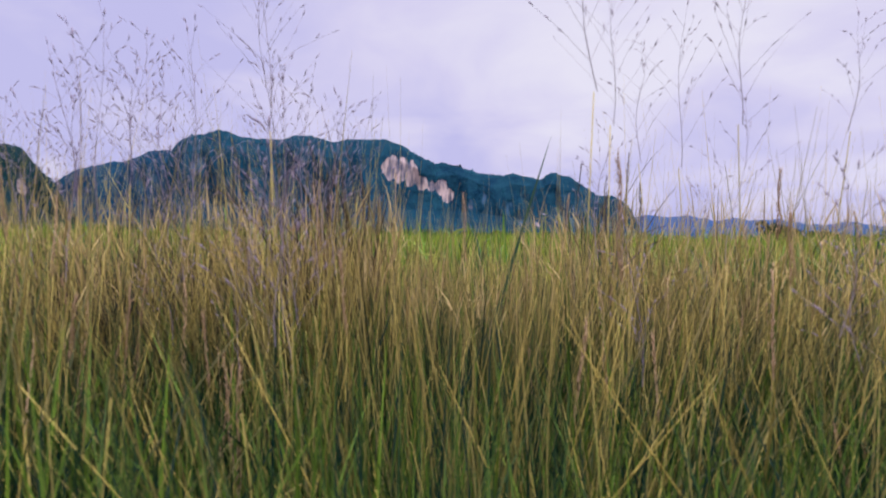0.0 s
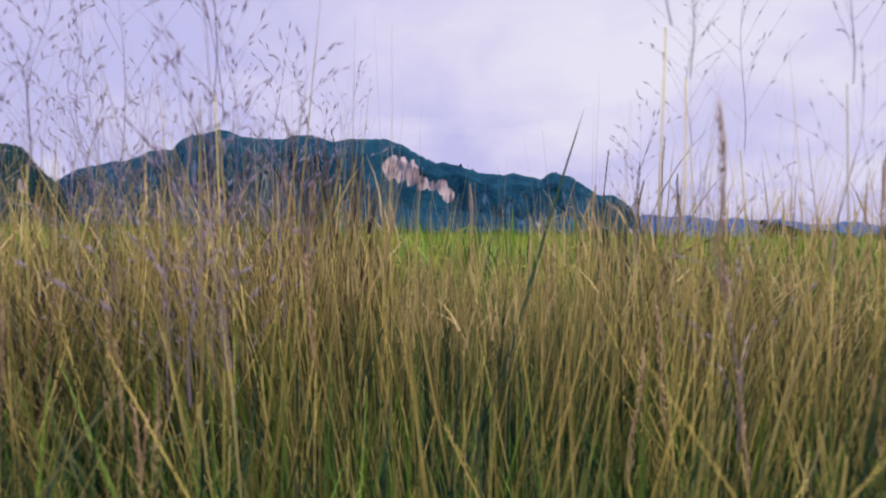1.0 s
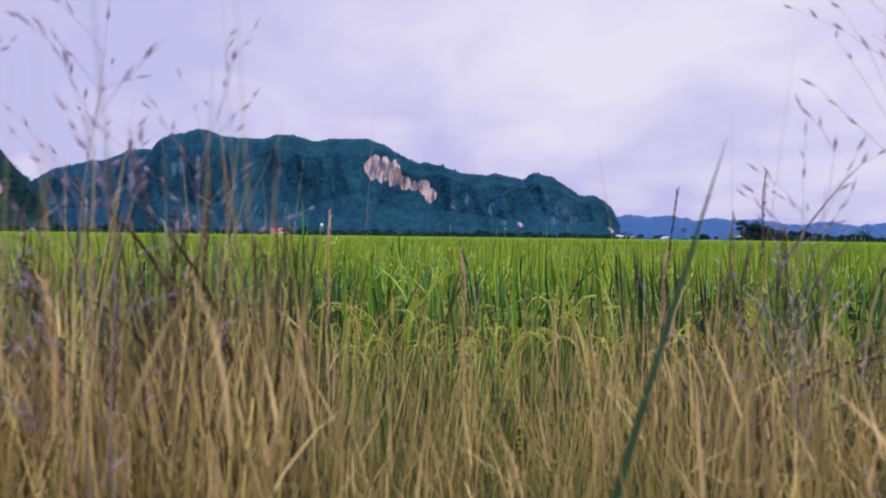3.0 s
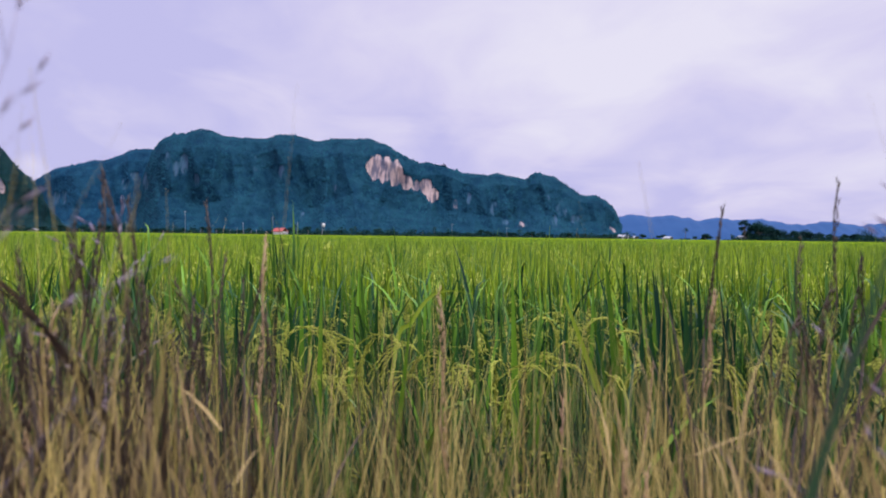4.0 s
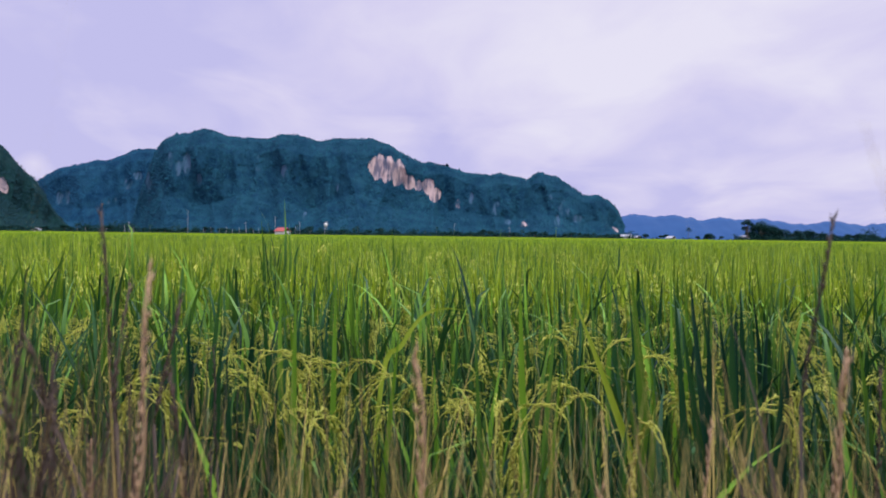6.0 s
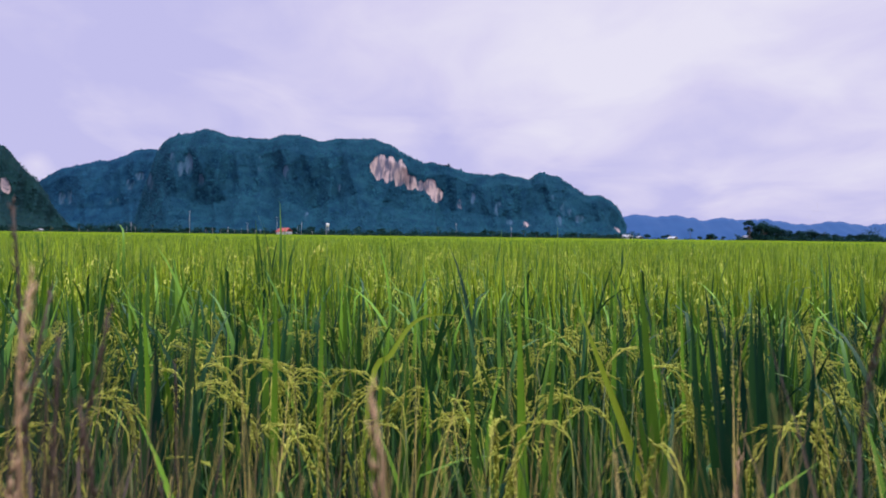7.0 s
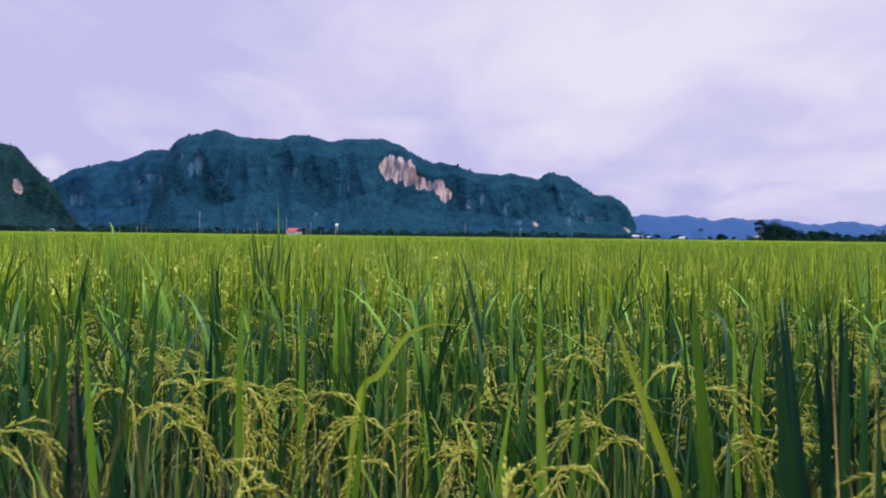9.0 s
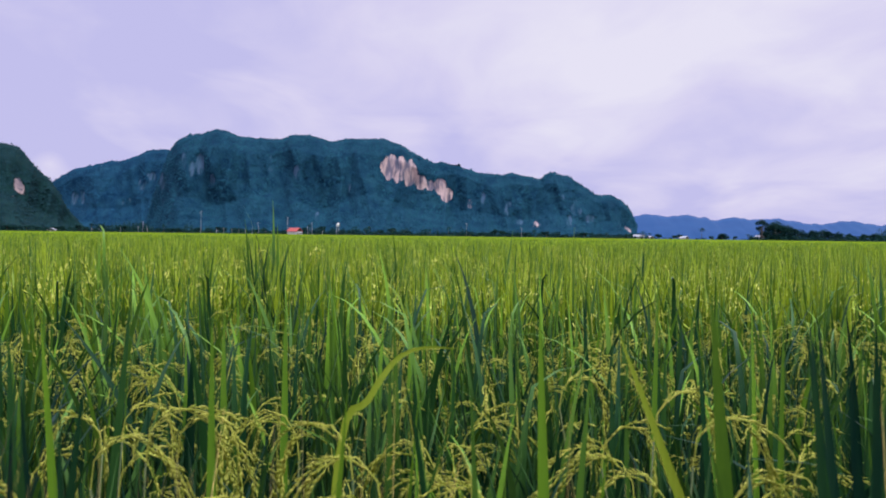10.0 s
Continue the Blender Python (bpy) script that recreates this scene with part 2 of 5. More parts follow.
def rock_and_forest(name, low, high):
    """Limestone where the mesh's "rock" attribute says bare cliff, forest floor elsewhere."""
    m = bpy.data.materials.new(name)
    m.use_nodes = True
    nt = m.node_tree
    n, link = nt.nodes.new, nt.links.new
    bsdf = nt.nodes["Principled BSDF"]
    bsdf.inputs["Roughness"].default_value = 0.9
    bsdf.inputs["Specular IOR Level"].default_value = 0.05
    co = n("ShaderNodeTexCoord")
    def stretched(scale, detail):
        mp = n("ShaderNodeMapping")
        mp.inputs["Scale"].default_value = scale
        link(co.outputs["Object"], mp.inputs[0])
        nz = n("ShaderNodeTexNoise")
        nz.inputs["Scale"].default_value = 1.0
        nz.inputs["Detail"].default_value = detail
        link(mp.outputs[0], nz.inputs[0])
        return nz.outputs["Fac"]
    streak = stretched((0.16, 0.02, 0.03), 6.0)
    patch = stretched((0.045, 0.045, 0.045), 5.0)
    stone = n("ShaderNodeValToRGB")
    stone.color_ramp.elements[0].position, stone.color_ramp.elements[1].position = 0.42, 0.60
    stone.color_ramp.elements[0].color = (0.13, 0.12, 0.16, 1)
    stone.color_ramp.elements[1].color = (0.46, 0.34, 0.32, 1)
    link(streak, stone.inputs[0])
    # grey rock faces, with the blue of distance haze put into their colour
    grey = n("ShaderNodeValToRGB")
    grey.color_ramp.elements[0].position, grey.color_ramp.elements[1].position = 0.36, 0.62
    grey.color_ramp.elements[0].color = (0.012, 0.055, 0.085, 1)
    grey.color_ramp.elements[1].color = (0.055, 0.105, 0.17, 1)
    link(streak, grey.inputs[0])
    bare = n("ShaderNodeAttribute")
    bare.attribute_name = "bare"
    face = n("ShaderNodeMix")
    face.data_type = "RGBA"
    link(bare.outputs["Fac"], face.inputs["Factor"])
    link(grey.outputs[0], face.inputs["A"])
    link(stone.outputs[0], face.inputs["B"])
    wood = n("ShaderNodeValToRGB")
    wood.color_ramp.elements[0].position, wood.color_ramp.elements[1].position = 0.3, 0.7
    wood.color_ramp.elements[0].color = (*low, 1)
    wood.color_ramp.elements[1].color = (*high, 1)
    link(patch, wood.inputs[0])
    at = n("ShaderNodeAttribute")
    at.attribute_name = "rock"
    edge = n("ShaderNodeMath")
    edge.operation = "MULTIPLY_ADD"
    edge.inputs[1].default_value = 1.7
    link(streak, edge.inputs[0])
    link(at.outputs["Fac"], edge.inputs[2])
    mask = n("ShaderNodeMapRange")
    mask.inputs["From Min"].default_value, mask.inputs["From Max"].default_value = 1.32, 1.58
    link(edge.outputs[0], mask.inputs["Value"])
    mx = n("ShaderNodeMix")
    mx.data_type = "RGBA"
    link(mask.outputs[0], mx.inputs["Factor"])
    link(wood.outputs[0], mx.inputs["A"])
    link(face.outputs["Result"], mx.inputs["B"])
    link(mx.outputs["Result"], bsdf.inputs["Base Color"])
    bp = n("ShaderNodeBump")
    bp.inputs["Strength"].default_value = 0.3
    bp.inputs["Distance"].default_value = 2.0
    link(streak, bp.inputs["Height"])
    link(bp.outputs[0], bsdf.inputs["Normal"])
    return m


# first and last of these: distance haze put into the colour as blue
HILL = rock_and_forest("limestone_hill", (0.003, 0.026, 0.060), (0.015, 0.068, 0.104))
HILL_NEAR = rock_and_forest("limestone_near_hill", (0.003, 0.018, 0.022), (0.009, 0.036, 0.034))
HILL_HAZY = rock_and_forest("limestone_hazy_hill", (0.003, 0.027, 0.066), (0.014, 0.066, 0.112))


# ---------------------------------------------------------------- mesh helpers
def mesh_of(name, verts, faces, mat, smooth=True):
    me = bpy.data.meshes.new(name)
    me.from_pydata([tuple(v) for v in verts] if not isinstance(verts, np.ndarray) else verts.tolist(), [], faces if not isinstance(faces, np.ndarray) else faces.tolist())
    me.materials.append(mat)
    if smooth:
        me.shade_smooth()
    me.update()
    return me


def part(name, me, parent, m=None, label=""):
    """One mesh object under a thing or a part."""
    ob = new(name, me)
    ob.parent = parent
    if m is not None:
        ob.matrix_basis = m
    return tagged(ob, label)


def bm_mesh(name, bm, mat, smooth=False):
    me = bpy.data.meshes.new(name)
    bmesh.ops.recalc_face_normals(bm, faces=bm.faces)
    bm.to_mesh(me)
    bm.free()
    me.materials.append(mat)
    if smooth:
        me.shade_smooth()
    return me


def tube(verts, faces, pts, radii, sides=4):
    """Adds a tapered tube along pts to the lists."""
    start = len(verts)
    pts = [Vector(p) for p in pts]
    for i, p in enumerate(pts):
        d = (pts[min(i + 1, len(pts) - 1)] - pts[max(i - 1, 0)]).normalized()
        u = d.cross(Vector((0.31, 0.95, 0.05))).normalized()
        v = d.cross(u)
        for k in range(sides):
            a = 2 * math.pi * k / sides
            verts.append(p + (u * math.cos(a) + v * math.sin(a)) * radii[i])
    for i in range(len(pts) - 1):
        for k in range(sides):
            a, b = start + i * sides + k, start + i * sides + (k + 1) % sides
            faces.append((a, b, b + sides, a + sides))
    faces.append(tuple(range(start + (len(pts) - 1) * sides, start + len(pts) * sides)))


def spindle(verts, faces, p, d, length, radius, sides=4):
    """A pointed grain or spikelet from p along d."""
    d = Vector(d).normalized()
    u = d.cross(Vector((0.2, 0.4, 0.9))).normalized()
    v = d.cross(u)
    s = len(verts)
    verts.append(p)
    for k in range(sides):
        a = 2 * math.pi * k / sides
        verts.append(p + d * length * 0.45 + (u * math.cos(a) + v * math.sin(a)) * radius)
    verts.append(p + d * length)
    for k in range(sides):
        a, b = s + 1 + k, s + 1 + (k + 1) % sides
        faces.append((s, b, a))
        faces.append((a, b, s + sides + 1))


def leaf_mesh(name, length, width, lean, bend, power, mat, twist=0.0, segs=8, fold=0.22, kink=None):
    """A folded, tapering blade that rises from the origin and bends towards +x. Degrees."""
    verts, faces = [], []
    p = Vector((0, 0, 0))
    step = length / segs
    for i in range(segs + 1):
        s = i / segs
        ang = radians(lean + bend * s ** power)
        if kink and s > kink[0]:
            ang += radians(kink[1]) * min(1.0, (s - kink[0]) / 0.16)
        d = Vector((math.sin(ang), 0, math.cos(ang)))
        side = Matrix.Rotation(radians(twist * s), 3, d) @ Vector((0, 1, 0))
        nrm = d.cross(side)
        w = width * 0.72 * min(1.0, 0.55 + 1.9 * s) * max(0.02, 1 - s ** 1.7)
        verts += [p - side * w + nrm * w * fold, p.copy(), p + side * w + nrm * w * fold]
        p = p + d * step
    for i in range(segs):
        a = i * 3
        faces += [(a, a + 1, a + 4, a + 3), (a + 1, a + 2, a + 5, a + 4)]
    return mesh_of(name, verts, faces, mat)


def panicle_mesh(name, rng, length, droop, spacing, mat, thick=0.0016, loose=1.0, branches=9):
    """A ripening rice panicle: an arching axis with branches of alternating grains."""
    verts, faces = [], []
    pts, tang = [], []
    p, n = Vector((0, 0, 0)), 14
    for i in range(n + 1):
        s = i / n
        t = min(1.0, s / 0.62)
        a = radians(4 + droop * t * t * (3 - 2 * t))
        d = Vector((math.sin(a), 0, math.cos(a)))
        pts.append(p.copy())
        tang.append(d)
        p = p + d * length / n
    tube(verts, faces, pts[::2], [0.0011 - 0.0007 * i / 7 for i in range(8)], 3)
    down = Vector((0, 0, -1))
    for b in range(branches):
        s = 0.20 + 0.765 / branches * b + rng.uniform(-0.03, 0.03)
        i = min(n - 1, int(s * n))
        start, d = pts[i], tang[i]
        az = b * 2.4 + rng.uniform(-0.5, 0.5)
        out = Matrix.Rotation(az, 3, d) @ d.orthogonal().normalized()
        way = (d + out * rng.uniform(0.04, 0.30) * loose).normalized()
        blen = length * (0.40 - 0.20 * b / branches) * rng.uniform(0.6, 1.2)
        q, k = start.copy(), 0
        line = [q.copy()]
        travelled = 0.0
        while travelled < blen:
            way = (way + down * rng.uniform(0.05, 0.17) + out * rng.uniform(-0.05, 0.05)).normalized()
            q = q + way * spacing
            travelled += spacing
            line.append(q.copy())
            if travelled > 0.012:
                side = way.cross(Vector((rng.uniform(-1, 1), rng.uniform(-1, 1), rng.uniform(-1, 1)))).normalized()
                gd = way + side * (0.30 if k % 2 else -0.30)
                spindle(verts, faces, q, gd, rng.uniform(0.0095, 0.0135), thick * rng.uniform(0.75, 1.05), 3)
                k += 1
        if len(line) > 2:
            tube(verts, faces, line[:: max(1, len(line) // 4)], [0.0005] * len(line[:: max(1, len(line) // 4)]), 3)
    return mesh_of(name, verts, faces, mat)


def ribbons(base, az, lean, bend, length, width, segs=3, power=1.4):
    """Many free blades at once, as arrays: verts and quads."""
    n = len(base)
    rows = []
    p = base.astype(float).copy()
    face = az + np.pi / 2 + np.random.default_rng(n).uniform(-0.9, 0.9, n)
    cross = np.stack([np.cos(face), np.sin(face), np.zeros(n)], 1)
    for i in range(segs + 1):
        s = i / segs
        w = width * 0.55 * max(0.05, 1 - s ** 1.6) * min(1.0, 0.6 + 1.6 * s)
        rows += [p - cross * w[:, None], p + cross * w[:, None]]
        ang = lean + bend * (s + 0.5 / segs) ** power
        d = np.stack([np.sin(ang) * np.cos(az), np.sin(ang) * np.sin(az), np.cos(ang)], 1)
        p = p + d * (length / segs)[:, None]
    k = 2 * (segs + 1)
    verts = np.stack(rows, 1).reshape(-1, 3)
    quads = []
    first = np.arange(n) * k
    for i in range(segs):
        a = first + 2 * i
        quads.append(np.stack([a, a + 1, a + 3, a + 2], 1))
    return verts, np.concatenate(quads)


# ---------------------------------------------------------------- ground
def ground_sheet():
    xs = np.array([-4500, -1500, -400, -100, -30, -10, -5, -2.5, 0, 2.5, 5, 10, 30, 100, 400, 1500, 4500.0])
    ys = np.array([-600, -100, -20, -5, -2, 0, 1, 2, 3, 4, 6, 10, 20, 60, 200, 600, 1500, 4600.0])
    verts = [(x, y, 0.0 if abs(x) > 12 or y > 12 else 0.03 * noise.noise(Vector((x, y, 0)))) for y in ys for x in xs]
    w = len(xs)
    faces = [(j * w + i, j * w + i + 1, (j + 1) * w + i + 1, (j + 1) * w + i) for j in range(len(ys) - 1) for i in range(w - 1)]
    return tagged(new("ground", mesh_of("ground", verts, faces, SOIL)), "dark wet paddy soil under the crop", "ground", kind="structure")


ground_sheet()


# ---------------------------------------------------------------- limestone hills
def hill_mesh(name, crest, y_crest, rocks, seed, step, rows, mat):
    """A limestone ridge: scree at the foot, a steep gullied wall, a rounded wooded top. crest: x and height along the top, as if it stood at ROCK_AT."""
    us = np.arange(crest[0][0], crest[-1][0] + step, step)
    fine = np.arange(crest[0][0] - 30, crest[-1][0] + 30, 1.0)
    line = np.interp(fine, [c[0] for c in crest], [c[1] for c in crest])
    bell = np.exp(-0.5 * (np.arange(-9, 10) / 3.2) ** 2)
    line = np.convolve(np.pad(line, 9, mode="edge"), bell / bell.sum(), "valid")
    top = np.interp(us, fine, line)
    vs = np.concatenate([np.linspace(0, 1, rows), [1.12, 1.3, 1.6]])
    grid = np.zeros((len(vs), len(us), 3))
    for a, (u, h) in enumerate(zip(us, top)):
        foot = 0.36 + 0.16 * noise.noise(Vector((u * 0.011, seed, 0)))
        knee = 0.84 + 0.06 * noise.noise(Vector((u * 0.016, seed, 5)))
        depth = 1.15 * h + 55
        small = 1.6 * noise.fractal(Vector((u * 0.06, seed, 3)), 0.9, 2.1, 3) * min(1.0, h / 30)
        for b, v in enumerate(vs):
            if v <= 1:
                zf = float(np.interp(v, (0, 0.22, 0.45, 0.62, 0.80, 0.92, 1), (0, foot * 0.42, foot, (foot + knee) / 2, knee, 0.965, 1)))
                yf = float(np.interp(v, (0, 0.22, 0.45, 0.62, 0.80, 0.92, 1), (0, 0.26, 0.50, 0.60, 0.70, 0.85, 1))) - 1
                z = zf * (h + small)
                swell = math.sin(math.pi * min(1.0, v * 0.96 + 0.04)) ** 0.6
                spur = 56 * noise.noise(Vector((u * 0.0105, z * 0.004, seed))) + 46 * abs(noise.noise(Vector((u * 0.026, z * 0.007, seed + 4))))
                spur += 10 * noise.noise(Vector((u * 0.06 + z * 0.012, z * 0.016, seed + 8))) + 2 * noise.fractal(Vector((u * 0.13, z * 0.09, seed + 2)), 0.8, 2.1, 3)
                y = y_crest(u) + yf * depth + spur * swell * min(1.0, h / 70)
            else:
                z, y = (h + small) * (1 - ((v - 1) / 0.6) ** 2) - 2 * (v - 1), y_crest(u) + (v - 1) * depth * 1.5
            grid[b, a] = (u * y / ROCK_AT, y, z * y / ROCK_AT - (2.0 if v == 0 else 0))
    verts = grid.reshape(-1, 3)
    w = len(us)
    j, i = np.meshgrid(np.arange(len(vs) - 1), np.arange(w - 1), indexing="ij")
    a = (j * w + i).ravel()
    quads = np.stack([a, a + 1, a + w + 1, a + w], 1)
    rock, bare = np.zeros(len(verts)), np.zeros(len(verts))
    for rx, rz, rw, rh, strength in rocks:
        sx = verts[:, 0] * ROCK_AT / verts[:, 1] - rx
        sz = verts[:, 2] * ROCK_AT / verts[:, 1] - rz
        q = (sx / rw) ** 2 + (sz / rh) ** 2
        rock = np.maximum(rock, abs(strength) * np.clip(1.35 - q, 0, 0.75) / 0.75)
        bare = np.maximum(bare, np.where((q < 2.2) & (strength > 0), 1.0, 0.0))
    for k in np.nonzero(rock > 0)[0]:
        p = Vector(verts[k])
        rock[k] = min(1.0, max(0.0, rock[k] + 0.75 * noise.noise(Vector((p.x * 0.07, p.y * 0.02, p.z * 0.035)))))
        verts[k, 1] += rock[k] * (2.5 + 2 * noise.noise(Vector((p.x * 0.16, 0, p.z * 0.03))))
    me = mesh_of(name, verts, quads, mat)
    at = me.attributes.new("rock", "FLOAT", "POINT")
    at.data.foreach_set("value", rock.astype(np.float32))
    at = me.attributes.new("bare", "FLOAT", "POINT")
    at.data.foreach_set("value", bare.astype(np.float32))
    return me, verts, quads, rock


def forest_crowns(name, verts, quads, rock, count, size, seed, label, mat):
    """Tree crowns over the slopes that are not bare: uneven clumps, in one mesh."""
    rng = np.random.default_rng(seed)
    c = verts[quads].mean(1)
    e1, e2 = verts[quads[:, 2]] - verts[quads[:, 0]], verts[quads[:, 3]] - verts[quads[:, 1]]
    nrm = np.cross(e1, e2)
    area = np.linalg.norm(nrm, axis=1) / 2
    nrm = nrm / (2 * area[:, None] + 1e-9)
    facing = nrm[:, 1] < 0.35
    ok = (c[:, 2] > 0.5) & facing & (rock[quads].mean(1) < 0.42)
    pr = area * ok
    pick = rng.choice(len(quads), count, p=pr / pr.sum())
    r = size * rng.lognormal(0, 0.42, count)
    out = nrm[pick] + np.array([0, 0, 0.6])
    out /= np.linalg.norm(out, axis=1)[:, None]
    side = np.cross(out, np.array([0.31, 0.95, 0.0]))
    side /= np.linalg.norm(side, axis=1)[:, None]
    up = np.cross(out, side)
    at = c[pick] + rng.normal(0, 1.0, (count, 3))
    turn = rng.uniform(0, 2 * np.pi, count)
    rows = [at + out * (r * rng.uniform(0.35, 0.8, count))[:, None]]
    for k in range(5):
        a = turn + k * 2 * np.pi / 5
        d = side * np.cos(a)[:, None] + up * np.sin(a)[:, None]
        rows.append(at + d * (r * rng.uniform(0.8, 1.15, count))[:, None] - out * (r * 0.55)[:, None])
    v = np.stack(rows, 1).reshape(-1, 3)
    tri = np.array([(0, k + 1, (k + 1) % 5 + 1) for k in range(5)])
    f = (tri[None] + (np.arange(count) * 6)[:, None, None]).reshape(-1, 3)
    return tagged(new(name, mesh_of(name, v, f, mat)), label, "forest", kind="stuff")


ROCK_AT = 1250.0  # metres: the distance at which crests and cliffs are given
RIDGE = [(-534, 4.0), (-526, 50.0), (-510, 98.0), (-493, 144.5), (-478, 165.9), (-455, 175.3), (-428, 178.7), (-412, 185.9), (-390, 184.2), (-374, 176.3), (-339, 171.7), (-287, 170.4), (-272, 178.6), (-243, 178.0), (-196, 165.5), (-175, 172.8), (-107, 172.6), (-83, 164.9), (-52, 147.1), (-18, 130.3), (-4, 133.5), (34, 123.9), (57, 116.1), (98, 110.5), (119, 114.8), (153, 108.2), (173, 103.4), (183, 114.7), (197, 116.9), (220, 111.1), (243, 98.2), (274, 76.3), (298, 77.6), (322, 66.8), (337, 47.7), (348, 19.5)]
WEST_RIDGE = [(-736, 70.6), (-692, 94.4), (-673, 107.8), (-650, 115.2), (-622, 119.6), (-603, 126.9), (-576, 127.3), (-548, 137.7), (-529, 148.1), (-491, 149.6), (-432, 145.3), (-360, 85.5), (-319, 15.0)]
KNOLL = [(-1061, 5.6), (-959, 108.2), (-878, 145.7), (-817, 157.6), (-787, 157.9), (-768, 153.1), (-754, 143.2), (-738, 123.2), (-724, 108.2), (-705, 92.2), (-689, 68.1), (-669, 34.9), (-644, 6.8)]
CLIFFS = [  # rock on the ridge: x, height, half width, half height, strength (negative: grey face, haze-blue in its colour)
    (-97, 122, 16, 22, 1), (-79, 119, 18, 24, 1), (-61, 112, 14, 24, 1), (-42, 97, 13, 14, 0.95), (-26, 92, 8, 11, 0.9), (-6, 89, 12, 15, 1), (5, 75, 11, 14, 1), (50, 60, 8, 10, 0.6), (71, 69, 4, 12, -0.7), (168, 24, 11, 6, 0.42), (333, 19, 9, 7, 0.46), (226, 28, 5, 14, -0.8), (263, 35, 9, 7, -0.75), (137, 28, 6, 6, -0.7), (214, 76, 4, 9, -0.75), (-466, 133, 5, 20, -0.8), (-437, 123, 8, 22, -0.85), (-454, 115, 10, 14, -0.7), (-415, 95, 5, 12, -0.9), (-541, 86, 10, 10, -0.75), (-505, 92, 6, 16, -0.75), (-310, 127, 6, 16, -0.65), (-170, 88, 4, 16, -0.6), (-227, 33, 5, 9, -0.8), (-264, 111, 6, 14, -0.6), (239, 53, 10, 18, -0.55), (117, 51, 8, 14, -0.55),
]
WEST_CLIFFS = [(-662, 59, 6, 12, -0.85), (-648, 62, 5, 12, -0.8), (-541, 86, 10, 10, -0.8), (-523, 101, 9, 7, -0.75), (-505, 92, 6, 14, -0.8), (-576, 54, 3, 4, -0.7), (-562, 57, 3, 4, -0.7)]
KNOLL_CLIFFS = [(-763, 84, 9, 15, 0.95), (-757, 76, 7, 10, 0.9), (-772, 60, 4, 7, 0.6)]
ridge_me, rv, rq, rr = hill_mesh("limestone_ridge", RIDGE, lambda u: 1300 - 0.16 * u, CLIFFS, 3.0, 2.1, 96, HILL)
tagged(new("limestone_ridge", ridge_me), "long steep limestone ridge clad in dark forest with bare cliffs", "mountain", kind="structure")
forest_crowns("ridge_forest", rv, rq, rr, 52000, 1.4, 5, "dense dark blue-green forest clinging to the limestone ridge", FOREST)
west_me, wv, wq, wr = hill_mesh("limestone_west_ridge", WEST_RIDGE, lambda u: 1560 - 0.3 * (u + 400), WEST_CLIFFS, 5.0, 2.4, 70, HILL_HAZY)
tagged(new("limestone_west_ridge", west_me), "far end of the limestone ridge behind a saddle, haze-blue in colour", "mountain", kind="structure")
forest_crowns("west_ridge_forest", wv, wq, wr, 14000, 1.7, 6, "dense forest on the far end of the ridge, haze-blue in colour", FOREST_HAZY)
knoll_me, kv, kq, kr = hill_mesh("limestone_knoll", KNOLL, lambda u: 900.0, KNOLL_CLIFFS, 7.0, 2.4, 70, HILL_NEAR)
tagged(new("limestone_knoll", knoll_me), "rounded limestone hill, dark with forest, one pale cliff", "hill", kind="structure")
forest_crowns("knoll_forest", kv, kq, kr, 14000, 1.2, 8, "dense dark forest covering the rounded limestone hill", FOREST_NEAR)


def far_range(name, y, base, seed, x0, x1, label):
    """A long low range behind everything, its distance haze put in as blue colour and glow."""
    xs = np.linspace(x0, x1, 360)
    verts, faces = [], []
    for x in xs:
        h = 6 * abs(noise.noise(Vector((x * 0.016, seed, 7)))) + base * (1.10 - 0.22 * min(1.0, max(0.0, (x / y - 0.33) / 0.2))) + 26 * noise.fractal(Vector((x * 0.0055, seed, 0)), 0.8, 2.1, 5) + 16 * noise.noise(Vector((x * 0.0016, seed + 5, 0)))
        for k in range(7):
            s = k / 6
            verts.append((x, y - 260 * (1 - s) + 18 * noise.noise(Vector((x * 0.02, s * 4, seed))), h * s ** 0.8 - 2 * (1 - s)))
        verts.append((x, y + 300, -2))
    for i in range(len(xs) - 1):
        for k in range(7):
            a = i * 8 + k
            faces.append((a, a + 8, a + 9, a + 1))
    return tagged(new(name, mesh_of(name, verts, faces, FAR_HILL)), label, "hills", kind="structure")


far_range("backdrop", 3900, 118, 2.0, -3300, 3300, "low far hills, haze put in as blue colour and glow")


# ---------------------------------------------------------------- trees, poles and houses beyond the field
FIELD_END = 470.0


def crown_mesh(name, rng, clumps, leaves, size):
    """A crown of many small leaf sprays gathered in uneven clumps."""
    verts, faces = [], []
    for cx, cy, cz, r in clumps:
        for _ in range(int(leaves * r * r)):
            d = Vector((rng.gauss(0, 1), rng.gauss(0, 1), rng.gauss(0, 0.8))).normalized() * r * rng.uniform(0.45, 1.08)
            p = Vector((cx, cy, cz)) + d
            u = Vector((rng.uniform(-1, 1), rng.uniform(-1, 1), rng.uniform(-0.5, 0.5))).normalized() * size * rng.uniform(0.6, 1.4)
            v = u.orthogonal().normalized() * size * rng.uniform(0.4, 0.8)
            v = Matrix.Rotation(rng.uniform(0, 6.28), 3, u.normalized()) @ v
            s = len(verts)
            verts += [p - u, p + v + Vector((0, 0, -0.12)), p + u, p - v + Vector((0, 0, 0.1))]
            faces += [(s, s + 1, s + 2), (s, s + 2, s + 3)]
    return mesh_of(name, verts, faces, TREE_LEAF, False)


